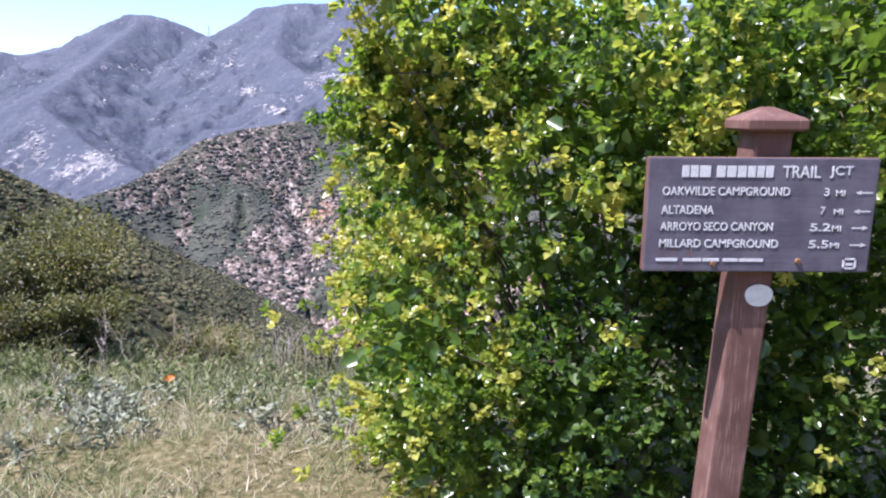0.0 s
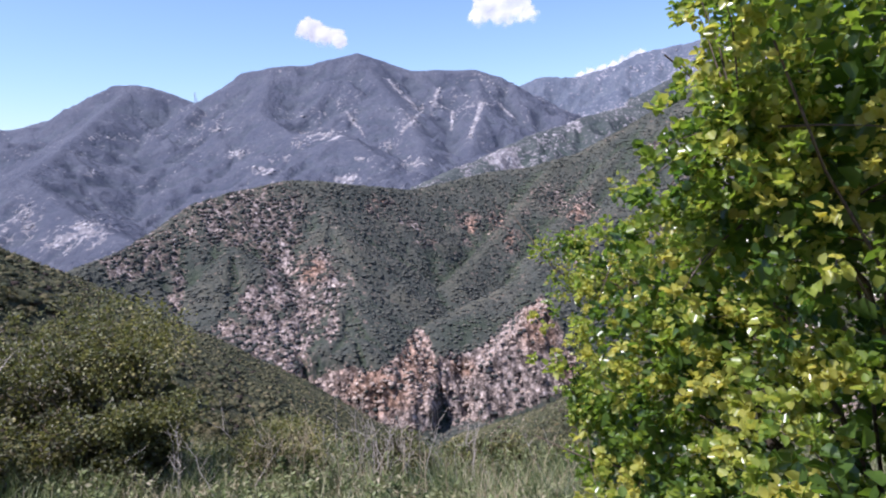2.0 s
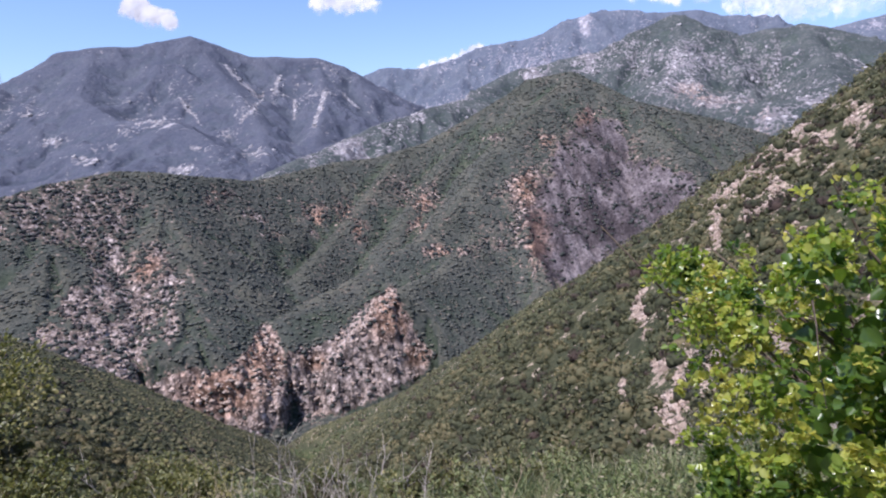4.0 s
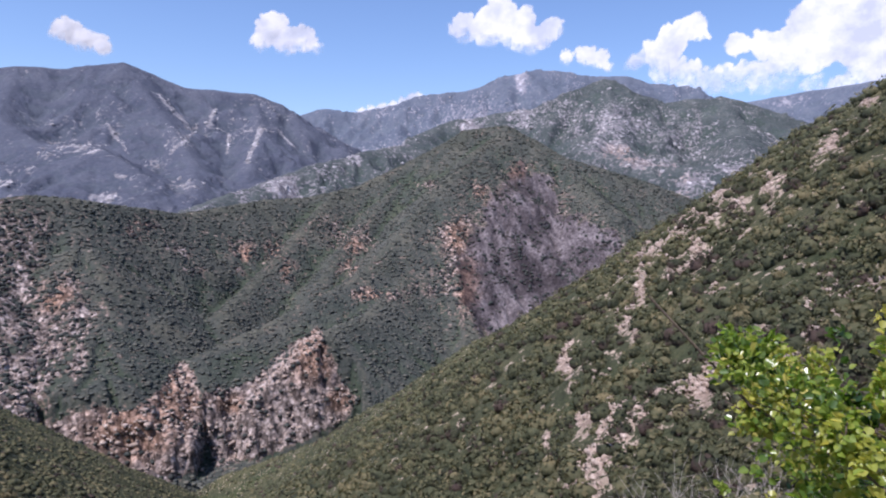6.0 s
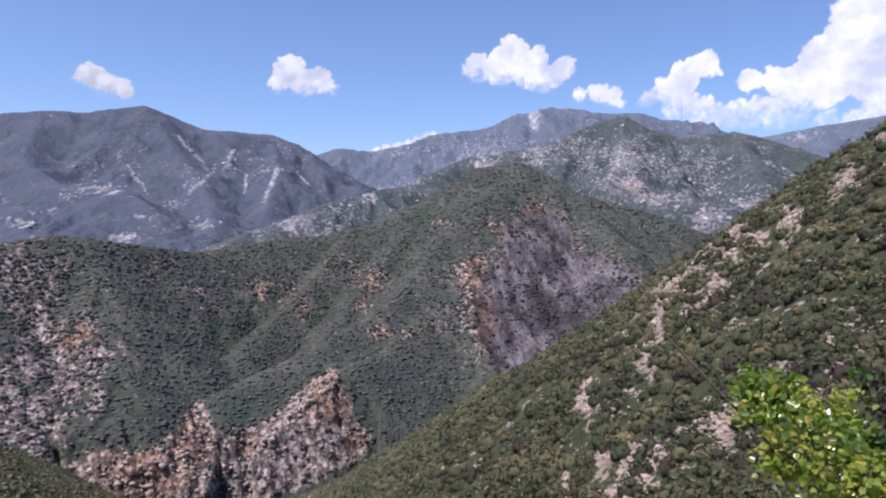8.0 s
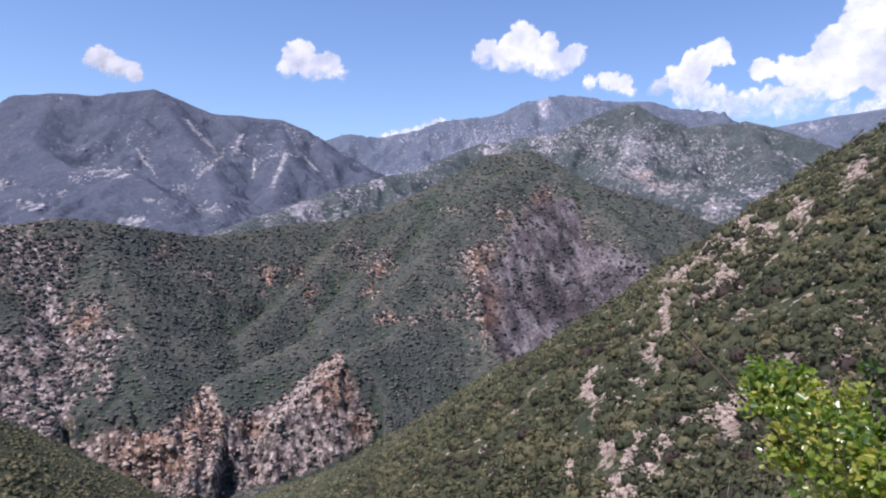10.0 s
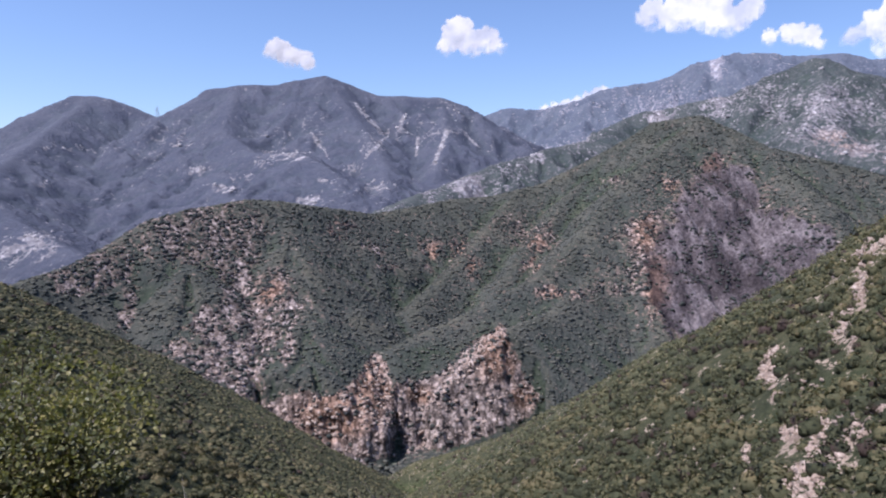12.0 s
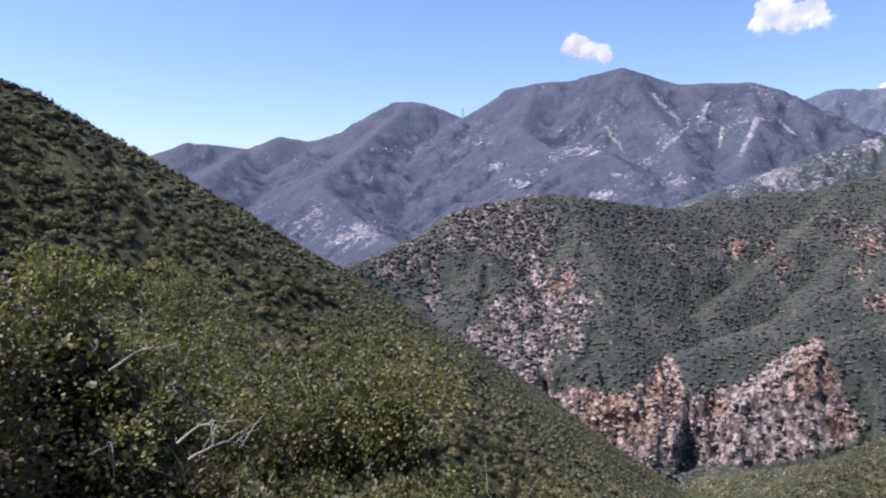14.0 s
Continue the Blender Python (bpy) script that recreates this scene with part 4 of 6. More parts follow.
def angular_stone(seed, points):
    """A broken block of rock: the hull of scattered points."""
    rng = np.random.default_rng(seed)
    bm = bmesh.new()
    for p in rng.normal(size=(points, 3)):
        p = p / np.linalg.norm(p) * (0.75 + 0.45 * rng.random())
        bm.verts.new((p[0], p[1] * 0.85, p[2]))
    hull = bmesh.ops.convex_hull(bm, input=bm.verts[:])
    bmesh.ops.delete(bm, geom=[g for g in hull["geom_interior"] if isinstance(g, bmesh.types.BMVert)], context="VERTS")
    bm.verts.index_update()
    verts = np.array([v.co[:] for v in bm.verts])
    faces = np.array([[v.index for v in f.verts] for f in bm.faces])
    bm.free()
    return verts, faces


STONES = [angular_stone(900 + k, 11) for k in range(9)]
FINE_STONES = [angular_stone(930 + k, 22) for k in range(9)]


def rubble():
    """Loose rock where the mountain is bare."""
    mask = (GRID_KIND == LANDS.index("middle_mountain")) & OPEN & (np.abs(GRID_BEARING) < 62)
    places, bare, ring = pick_places(2000, mask & (GRID_BARE > 0.3) & (GRID_SCREE < 0.3), 14)
    rng = np.random.default_rng(15)
    sizes = 0.6 + 1.7 * rng.random(len(places)) ** 3
    on_cliff, _, _ = pick_places(1100, mask & (GRID_BARE > 0.7) & (GRID_SCREE < 0.3) & (RINGS[:, None] < 720), 19)
    places, sizes = np.concatenate([places, on_cliff]), np.concatenate([sizes, 0.7 + 3.4 * rng.random(len(on_cliff)) ** 3])
    me = lumps_mesh("mountain_rubble", places, sizes, STONES, 16)
    thing("mountain_rubble", me, MAT_SCREE, "pale pinkish boulders strewn over cliffs and scree", "rocks", "", "stuff")
    far = OPEN & (np.abs(GRID_BEARING) < 60)
    for name, count, least, label, seed in (("rocky_ridge", 420, 0.2, "pale granite slabs and blocks across the ridge", 24), ("west_mountain", 320, 0.22, "pale rock faces on the brushy mountain", 25),
                                            ("high_mountain", 260, 0.18, "pale rock faces below the summit", 26)):
        places, bare, ring = pick_places(count, far & (GRID_KIND == LANDS.index(name)) & (GRID_BARE > least), seed)
        sizes = 2.0 + 7.5 * rng.random(len(places)) ** 3
        me = lumps_mesh("granite_blocks", places, sizes, STONES, seed, 0.8)
        thing("granite_blocks", me, MAT_SLAB, label, "rocks", "", "stuff")
    mask = (GRID_KIND == LANDS.index("east_hill")) & OPEN & (np.abs(GRID_BEARING) < 62)
    places, bare, ring = pick_places(5200, mask & (GRID_BARE > 0.20), 17, 1 / np.clip(RINGS[:, None] + 0 * GRID_Z, 40, None))
    sizes = 0.16 + 0.62 * rng.random(len(places)) ** 3
    me = lumps_mesh("hillside_stones", places, sizes, STONES, 18)
    thing("hillside_stones", me, MAT_BOULDER, "tan stones scattered between hillside bushes", "rocks", "", "stuff")


rubble()


def meet(bearing, rise):
    """Where the sight line from the station at this bearing and rise meets the land."""
    b = radians(bearing)
    r = np.concatenate([np.arange(20, 500, 0.5), np.arange(500, 4900, 4)])
    x, y = STATION[0] + r * math.sin(b), STATION[1] + r * math.cos(b)
    z = land(x, y)[0]
    below = np.argwhere(z > STATION[2] + r * math.tan(radians(rise)))
    k = below[0, 0] if len(below) else -1
    return np.array((x[k], y[k], z[k])), r[k]


def outcrops():
    """The larger granite outcrops on the near eastern hillside, each of several stones."""
    for number, (bearing, rise, wide, count) in enumerate((
            (34.9, -9.9, 1.2, 26), (39.7, -14.9, 1.7, 40), (31.7, -18.2, 1.2, 14), (33.1, -14.2, 0.8, 8), (29.9, -13.6, 0.8, 10), (40.6, -5.1, 1.0, 12), (43.7, -3.3, 1.1, 10),
            (46.8, -3.7, 1.1, 10), (45.6, 0.8, 0.8, 8), (41.4, -7.0, 0.7, 9), (48.3, -8.0, 0.8, 8), (38.4, -6.3, 0.7, 8), (35.4, -14.4, 0.5, 6))):
        place, far = meet(bearing, rise)
        rng = np.random.default_rng(200 + number)
        reach = wide * far / 57.3
        offsets = rng.normal(size=(count, 2)) * np.array((0.42, 0.60)) * reach
        spots = place[:2] + offsets
        z = land(spots[:, 0], spots[:, 1])[0]
        sizes = reach * (0.08 + 0.24 * rng.random(count) ** 1.8)
        outcrop = tagged(new("granite_outcrop"), "weathered tan granite outcrop among green bushes", "rock outcrop", "granite outcrops on the hillside")
        for k in range(count):
            me = lumps_mesh("stone", [np.array((*spots[k], z[k] + sizes[k] * 0.15))], sizes[k:k + 1], FINE_STONES, 300 + number * 20 + k, 0.8)
            thing("stone", me, MAT_BOULDER, parent=outcrop)


outcrops()


def heap_cloud(label, heads):
    """A heap cloud as a thin sheet fitted to the view from the station, outlined by rounded heads (bearing, rise,
    radius in degrees): crisp and billowing above, thinning out below.
    """
    far, seed = 4700.0 + 0.9 * abs(heads[0][0]), int(abs(heads[0][0]) * 10)
    rng = np.random.default_rng(seed)
    puffs = list(heads)
    for b, r, size in heads:
        for _ in range(9):
            turn, out = radians(rng.uniform(-15, 195)), size * rng.uniform(0.65, 0.95)
            puffs.append((b + out * math.cos(turn), r + out * math.sin(turn), size * rng.uniform(0.22, 0.42)))
    puffs = np.array(puffs)
    largest = max(h[2] for h in heads)
    b = np.arange((puffs[:, 0] - puffs[:, 2]).min() - 0.8, (puffs[:, 0] + puffs[:, 2]).max() + 0.8, 0.075)
    r = np.arange((puffs[:, 1] - puffs[:, 2]).min() - 0.6, (puffs[:, 1] + puffs[:, 2]).max() + 0.5, 0.075)
    bb, rr = np.meshgrid(b, r)
    scale = max(largest * 0.55, 0.3)
    wb, wr = bb + 0.16 * scale * rough(bb / scale, rr / scale, seed, 4, 0.6), rr + 0.16 * scale * rough(bb / scale, rr / scale, seed + 3, 4, 0.6)
    inside = np.full(bb.shape, -9.0)
    for pb, pr, size in puffs:
        inside = np.maximum(inside, size - np.hypot(wb - pb, wr - pr))
    # the underside is ragged and thin
    foot = np.full(bb.shape, 1e9)
    for pb, pr, size in heads:
        foot = np.where(np.abs(bb - pb) < size * 1.1, np.minimum(foot, pr - size * 0.75), foot)
    under = np.clip((rr - foot + 0.30 * largest * rough(bb / scale, rr / scale, seed + 9, 3)) / (0.9 * largest), 0.0, 1)
    thick = np.clip(inside / 0.30, -1, 1) * (0.25 + 0.75 * under) + 0.10 * rough(bb / 0.5, rr / 0.5, seed + 5, 4, 0.6)
    keep = (thick[:-1, :-1] > -0.02) & (thick[1:, 1:] > -0.02) & (thick[:-1, 1:] > -0.02) & (thick[1:, :-1] > -0.02)
    depth = far + (rr - r[0]) * 26 - 6 * np.clip(inside, 0, 1.5)  # leaning back, higher parts farther
    a = np.radians(bb)
    spots = np.stack([STATION[0] + depth * np.sin(a), STATION[1] + depth * np.cos(a), STATION[2] + depth * np.tan(np.radians(rr))], -1).reshape(-1, 3)
    index = np.arange(bb.size).reshape(bb.shape)
    quads = np.stack([index[:-1, :-1], index[:-1, 1:], index[1:, 1:], index[1:, :-1]], -1)[keep]
    used, faces = np.unique(quads, return_inverse=True)
    me = mesh_from("cloud", spots[used], faces.reshape(-1, 4), [("thick", thick.reshape(-1)[used])], True)
    thing("cloud", me, MAT_CLOUD, label, "cloud", "clouds in the sky")


def sky_clouds():
    heap_cloud("small white heap cloud in the blue sky", [(-9.2, 11.2, 0.99), (-8.1, 10.7, 0.99), (-6.8, 10.3, 0.81), (-9.6, 10.9, 0.63)])
    heap_cloud("white heap cloud with two rounded heads", [(5.5, 12.7, 1.35), (4.6, 11.7, 0.9), (6.6, 11.9, 1.26), (7.9, 12.0, 1.12), (8.9, 11.5, 0.63)])
    heap_cloud("broad white heap cloud above the ridge", [(21.0, 13.3, 1.26), (23.9, 14.4, 1.53), (25.1, 13.3, 1.71), (26.2, 12.4, 1.26), (28.1, 13.3, 0.99), (27.2, 12.6, 1.12), (22.9, 13.1, 1.35)])
    heap_cloud("low white cloud above the ridge", [(29.3, 11.1, 0.67), (30.8, 11.2, 0.9), (31.8, 10.9, 0.85), (32.5, 10.3, 0.55)])
    heap_cloud("large bright heap cloud bank with a slanting arm", [
        (34.7, 10.6, 0.9), (36.2, 11.2, 1.26), (37.5, 12.1, 1.26), (38.7, 12.9, 1.17), (39.5, 13.2, 0.72), (36.9, 10.1, 1.35),
        (38.8, 9.3, 1.35), (40.6, 9.0, 1.17), (42.2, 9.1, 1.26), (43.8, 9.1, 1.35), (45.3, 9.4, 1.35), (46.1, 9.8, 0.81), (47.5, 8.4, 0.99), (49.3, 8.1, 1.08), (50.9, 8.1, 1.08),
        (42.1, 11.6, 0.99), (43.8, 11.4, 1.17), (45.3, 11.1, 1.26), (46.7, 12.1, 1.8), (47.5, 10.8, 1.62), (48.1, 13.5, 1.53), (49.4, 14.1, 2.25), (50.2, 12.4, 2.25), (51.5, 10.8, 2.7),
        (51.2, 14.5, 3.15), (52.9, 12.1, 3.6), (52.6, 9.2, 2.25)])
    heap_cloud("thin white cloud peeping over the ridge", [(12.6, 6.6, 0.5), (13.4, 6.8, 0.5), (14.3, 6.9, 0.6), (15.2, 7.1, 0.6), (16.0, 7.4, 0.6), (16.8, 7.8, 0.6), (17.3, 8.0, 0.45)])


sky_clouds()


# ---- helpers for things with parts ----
def part(name, bm, material, parent, label=""):
    me = bpy.data.meshes.new(name)
    bm.to_mesh(me)
    bm.free()
    ob = new(name, me)
    me.materials.append(material)
    ob.parent = parent
    return tagged(ob, label)


def part_mesh(name, me, material, parent, label=""):
    ob = new(name, me)
    me.materials.append(material)
    ob.parent = parent
    return tagged(ob, label)


def block(x0, x1, y0, y1, z0, z1, bevel=0.004):
    bm = bmesh.new()
    bmesh.ops.create_cube(bm, size=1)
    for v in bm.verts:
        v.co = Vector((x0 + (v.co.x + 0.5) * (x1 - x0), y0 + (v.co.y + 0.5) * (y1 - y0), z0 + (v.co.z + 0.5) * (z1 - z0)))
    if bevel:
        bmesh.ops.bevel(bm, geom=bm.edges[:], offset=bevel, segments=2, affect="EDGES", profile=0.6)
    return bm


def tubes_mesh(name, paths, radii, sides=4):
    """Tapered twigs along paths, joined."""
    all_v, all_f, base = [], [], 0
    for path, radius in zip(paths, radii):
        path = np.asarray(path, float)
        n = len(path)
        ahead = np.gradient(path, axis=0)
        ahead /= np.linalg.norm(ahead, axis=1, keepdims=True) + 1e-9
        side = np.cross(ahead, np.array((0.31, 0.87, 0.38)))
        side /= np.linalg.norm(side, axis=1, keepdims=True) + 1e-9
        other = np.cross(ahead, side)
        width = radius * np.linspace(1, 0.3, n)[:, None]
        rings = np.stack([path + width * (math.cos(a) * side + math.sin(a) * other) for a in np.arange(sides) * 2 * math.pi / sides], 1)
        all_v.append(rings.reshape(-1, 3))
        for k in range(n - 1):
            for q in range(sides):
                r = (q + 1) % sides
                all_f.append((base + k * sides + q, base + k * sides + r, base + (k + 1) * sides + r, base + (k + 1) * sides + q))
        base += n * sides
    return mesh_from(name, np.concatenate(all_v), np.array(all_f), (), True)


def bent(start, end, sag, rng, steps=6):
    """A crooked path between two places."""
    start, end = np.asarray(start, float), np.asarray(end, float)
    t = np.linspace(0, 1, steps)[:, None]
    wander = np.cumsum(rng.normal(size=(steps, 3)), axis=0) * np.linalg.norm(end - start) * 0.035
    return start + (end - start) * t + np.array((0, 0, sag)) * (4 * t * (1 - t)) + wander * t


def leaves_mesh(name, places, outward, size, tone, rng, fold=0.45, spread=0.9, slim=1.0):
    """Folded oval leaves, one at each place, turned mostly along outward."""
    n = len(places)
    along = outward + spread * rng.normal(size=(n, 3))
    along[:, 2] += 0.15
    along /= np.linalg.norm(along, axis=1, keepdims=True) + 1e-9
    side = np.cross(along, np.array((0, 0, 1.0)) + 0.7 * rng.normal(size=(n, 3)))
    side /= np.linalg.norm(side, axis=1, keepdims=True) + 1e-9
    up = np.cross(side, along)
    length = (size * (0.65 + 0.7 * rng.random(n)))[:, None]
    width = length * slim * (0.30 + 0.14 * rng.random((n, 1)))
    lift = up * width * fold
    base, tip = places, places + along * length - up * length * 0.12
    l1, l2 = base + along * length * 0.3 + side * width + lift, base + along * length * 0.72 + side * width * 0.85 + lift * 0.7
    r1, r2 = base + along * length * 0.3 - side * width + lift, base + along * length * 0.72 - side * width * 0.85 + lift * 0.7
    verts = np.stack([base, l1, l2, tip, r2, r1], 1).reshape(-1, 3)
    k = np.arange(n)[:, None] * 6
    faces = np.concatenate([k + np.array([[0, 3, 2, 1]]), k + np.array([[0, 5, 4, 3]])])
    return mesh_from(name, verts, faces, [("tone", np.repeat(tone, 6))])


# ---- the trail sign ----
def lettering(words, left, right, foot, tall, parent, name="lettering"):
    """Raised words between two x's, standing on the board's face."""
    curve = bpy.data.curves.new("words", "FONT")
    curve.body, curve.size, curve.extrude, curve.offset = words, 1.0, 0.02, 0.012
    ob = bpy.data.objects.new("words", curve)
    scene.collection.objects.link(ob)
    me = bpy.data.meshes.new_from_object(ob.evaluated_get(bpy.context.evaluated_depsgraph_get()))
    bpy.data.objects.remove(ob)
    xs, ys = [v.co.x for v in me.vertices], [v.co.y for v in me.vertices]
    wide, high = (right - left) / (max(xs) - min(xs)), tall / (max(ys) - min(ys))
    low, first = min(ys), min(xs)
    for v in me.vertices:
        v.co = Vector((left + (v.co.x - first) * wide, BOARD_FACE - 0.0012 - v.co.z * 0.03, foot + (v.co.y - low) * high))
    return part_mesh(name, me, MAT_LETTER, parent)


def bar(left, right, foot, tall, parent, name="lettering_bar"):
    return part(name, block(left, right, BOARD_FACE - 0.0018, BOARD_FACE + 0.001, foot, foot + tall, 0), MAT_LETTER, parent)


BOARD_FACE = 1.700


def trail_sign():
    sign = tagged(new("trail_sign"), "weathered brown wooden trail sign on a leaning post", "trail sign")
    foot = float(ground_at(0.78, 1.785))
    sign.location = (0, 0, 0)
    lean = 0.045

    def slanted(bm):
        for v in bm.verts:
            v.co.x += lean * (v.co.z - 1.14)
        return bm

    part("post", slanted(block(0.762, 0.858, 1.731, 1.829, foot - 0.25, 1.572, 0.006)), MAT_POST, sign, "chipped brown painted square post")
    cap = bmesh.new()
    half, mid = 0.074, (0.826, 1.780)
    loops = []
    for z, h in ((1.566, half - 0.006), (1.572, half), (1.592, half), (1.598, half - 0.005), (1.626, 0.012)):
        loops.append([cap.verts.new((mid[0] + sx * h, mid[1] + sy * h, z)) for sx, sy in ((-1, -1), (1, -1), (1, 1), (-1, 1))])
    for a, b in zip(loops[:-1], loops[1:]):
        for q in range(4):
            cap.faces.new((a[q], a[(q + 1) % 4], b[(q + 1) % 4], b[q]))
    cap.faces.new(loops[0][::-1])
    cap.faces.new(loops[-1])
    part("cap", cap, MAT_POST, sign, "brown pyramid post cap")
    left, right, low, high = 0.511, 1.084, 1.212, 1.502
    board = part("board", block(left, right, BOARD_FACE, 1.729, low, high, 0.004), MAT_BOARD, sign, "slate-coloured routed board with white letters")
    board.data.materials.append(MAT_POST)
    for f in board.data.polygons:
        if f.normal.y > -0.5:
            f.material_index = 1

    def u(share):
        return left + share * (right - left)

    def v(share):
        return high - share * (high - low)

    # the person's name in the title stands as bars
    for a, b in ((0.145, 0.175), (0.182, 0.215), (0.222, 0.268), (0.295, 0.332), (0.340, 0.378), (0.386, 0.422), (0.430, 0.462), (0.470, 0.500), (0.508, 0.540)):
        bar(u(a), u(b), v(0.168), 0.0285, board)
    lettering("TRAIL", u(0.580), u(0.745), v(0.170), 0.030, board)
    lettering("JCT", u(0.785), u(0.885), v(0.170), 0.030, board)
    for words, stop, distance, start, foot_at, to_left in (("OAKWILDE CAMPGROUND", 0.620, "3", 0.770, 0.325, True), ("ALTADENA", 0.295, "7", 0.760, 0.487, True),
                                                           ("ARROYO SECO CANYON", 0.560, "5.2", 0.725, 0.632, False), ("MILLARD CAMPGROUND", 0.590, "5.5", 0.725, 0.782, False)):
        lettering(words, u(0.065), u(stop), v(foot_at), 0.0215, board)
        lettering(distance, u(start), u(start + 0.022 * (len(distance) + (1 if len(distance) > 1 else 0))), v(foot_at), 0.0200, board)
        lettering("MI", u(0.820), u(0.860), v(foot_at), 0.0145, board)
        arrow = bmesh.new()
        a, b = u(0.905), u(0.980)
        z = v(foot_at - 0.030)
        if not to_left:
            a, b = b, a
        s = 1 if b > a else -1
        outline = [(a, 0), (a + s * 0.017, 0.0068), (a + s * 0.014, 0.0018), (b, 0.0018), (b, -0.0018), (a + s * 0.014, -0.0018), (a + s * 0.017, -0.0068)]
        face = arrow.faces.new([arrow.verts.new((x, BOARD_FACE - 0.0015, z + h)) for x, h in outline])
        if face.normal.y > 0:
            face.normal_flip()
        part("arrow", arrow, MAT_LETTER, board)
    for a, b in ((0.055, 0.150), (0.175, 0.255), (0.262, 0.335), (0.352, 0.420), (0.426, 0.530)):
        bar(u(a), u(b), v(0.905), 0.0075, board)
    # a small square mark in the lower corner
    for x0, x1, z0, z1 in ((0.885, 0.945, 0.968, 0.955), (0.885, 0.945, 0.885, 0.872), (0.885, 0.894, 0.968, 0.872), (0.936, 0.945, 0.968, 0.872), (0.900, 0.930, 0.935, 0.915)):
        bar(u(x0), u(x1), v(z0), (z0 - z1) * 0.29, board, "emblem")
    for x, z in ((0.31, 0.925), (0.685, 0.90)):
        bolt = bmesh.new()
        bmesh.ops.create_cone(bolt, cap_ends=True, segments=12, radius1=0.0085, radius2=0.006, depth=0.006, matrix=Matrix.Translation((u(x), BOARD_FACE - 0.003, v(z))) @ Matrix.Rotation(radians(90), 4, "X"))
        part("bolt", bolt, MAT_BOLT, board, "rusty bolt head")
    disc = bmesh.new()
    rim = [(0.827 + 0.036 * math.cos(a) * (1 + 0.04 * math.sin(3 * a)), 1.143 + 0.031 * math.sin(a) * (1 + 0.05 * math.cos(2 * a))) for a in np.arange(20) * math.pi / 10]
    front = [disc.verts.new((x, 1.7265, z)) for x, z in rim]
    back = [disc.verts.new((x, 1.7305, z)) for x, z in rim]
    disc.faces.new(front)
    for q in range(20):
        disc.faces.new((front[q], back[q], back[(q + 1) % 20], front[(q + 1) % 20]))
    bmesh.ops.recalc_face_normals(disc, faces=disc.faces[:])
    part("disc", disc, MAT_DISC, sign, "round white sticker")


trail_sign()


# ---- the glossy shrub behind the sign ----
def glossy_shrub():
    rng = np.random.default_rng(21)
    foot = float(ground_at(0.75, 3.15))
    shrub = tagged(new("shrub"), "tall leafy shrub with glossy bright green leaves", "shrub")
    # rounded boughs: x, y, z and reach
    upper = [(0.1, 2.92, 1.72, 0.41), (0.47, 2.5, 1.23, 0.44), (-0.03, 2.8, 1.48, 0.41), (0.68, 2.4, 1.7, 0.44), (0.27, 3.15, 1.91, 0.42), (1.17, 2.48, 1.69, 0.43), (0.76, 4.0, 1.36, 0.42), (1.25, 2.42, 1.25, 0.43), (-0.16, 2.79, 1.55, 0.3), (0.03, 2.66, 2.04, 0.4), (0.58, 2.38, 1.6, 0.41), (0.24, 3.12, 2.05, 0.39), (1.28, 2.39, 1.73, 0.44)]
    lower = [(-0.15, 3.47, 0.82, 0.45), (0.0, 3.65, 1.07, 0.45), (-0.06, 2.45, 0.77, 0.41), (0.61, 2.4, 0.65, 0.42), (0.31, 4.28, 0.76, 0.45), (1.24, 2.4, 0.84, 0.44), (0.11, 2.44, 0.37, 0.43), (-0.23, 3.79, 0.48, 0.32), (-0.13, 3.58, 1.02, 0.43), (1.37, 2.43, 0.34, 0.44), (-0.11, 3.16, 0.43, 0.43), (0.55, 2.42, 0.4, 0.43), (0.68, 3.58, 0.74, 0.41), (-0.1, 3.02, 0.0, 0.35), (1.36, 2.57, 0.15, 0.44), (1.06, 2.79, 0.92, 0.38)]
    outlying = [(-0.39, 4.15, 1.26, 0.08), (-0.18, 4.25, 1.17, 0.11), (-0.35, 3.6, 1.36, 0.12), (-0.49, 3.73, 1.26, 0.08), (-0.19, 4.25, 1.05, 0.07), (-0.07, 3.55, 1.44, 0.13), (-0.28, 3.91, 0.3, 0.25), (-0.41, 3.82, 1.2, 0.08), (-0.46, 3.74, 0.65, 0.12), (-0.26, 2.71, 1.77, 0.08), (-0.08, 3.17, 2.23, 0.1)]
    lobes = [((x, y, z), (r * (0.80 if y > 3.6 else 0.96),) * 3) for x, y, z, r in upper + lower + outlying]
    # the bulk farther back
    lobes += [((0.95, 3.10, 1.52), (0.60, 0.60, 0.62)), ((1.70, 2.75, 1.15), (0.85, 0.55, 1.10)), ((1.55, 3.55, 1.20), (0.85, 0.60, 1.10)), ((2.40, 2.90, 1.20), (0.90, 0.70, 1.15)),
              ((1.80, 2.60, 1.98), (0.70, 0.50, 0.46)), ((2.6, 2.5, 0.5), (0.7, 0.5, 0.5)), ((2.7, 2.6, 1.85), (0.8, 0.6, 0.6))]
    weights = np.array([a[0] * a[1] + a[1] * a[2] + a[0] * a[2] for _, a in lobes])
    share = (weights / weights.sum() * 1150).astype(int) + 3
    tips, outward = [], []
    for (centre, reach), count in zip(lobes, share):
        d = rng.normal(size=(count, 3))
        d /= np.linalg.norm(d, axis=1, keepdims=True)
        depth = 1.0 - 0.28 * rng.random((count, 1)) ** 2 + 0.07 * rng.normal(size=(count, 1))
        heads = np.array(centre) + d * np.array(reach) * depth
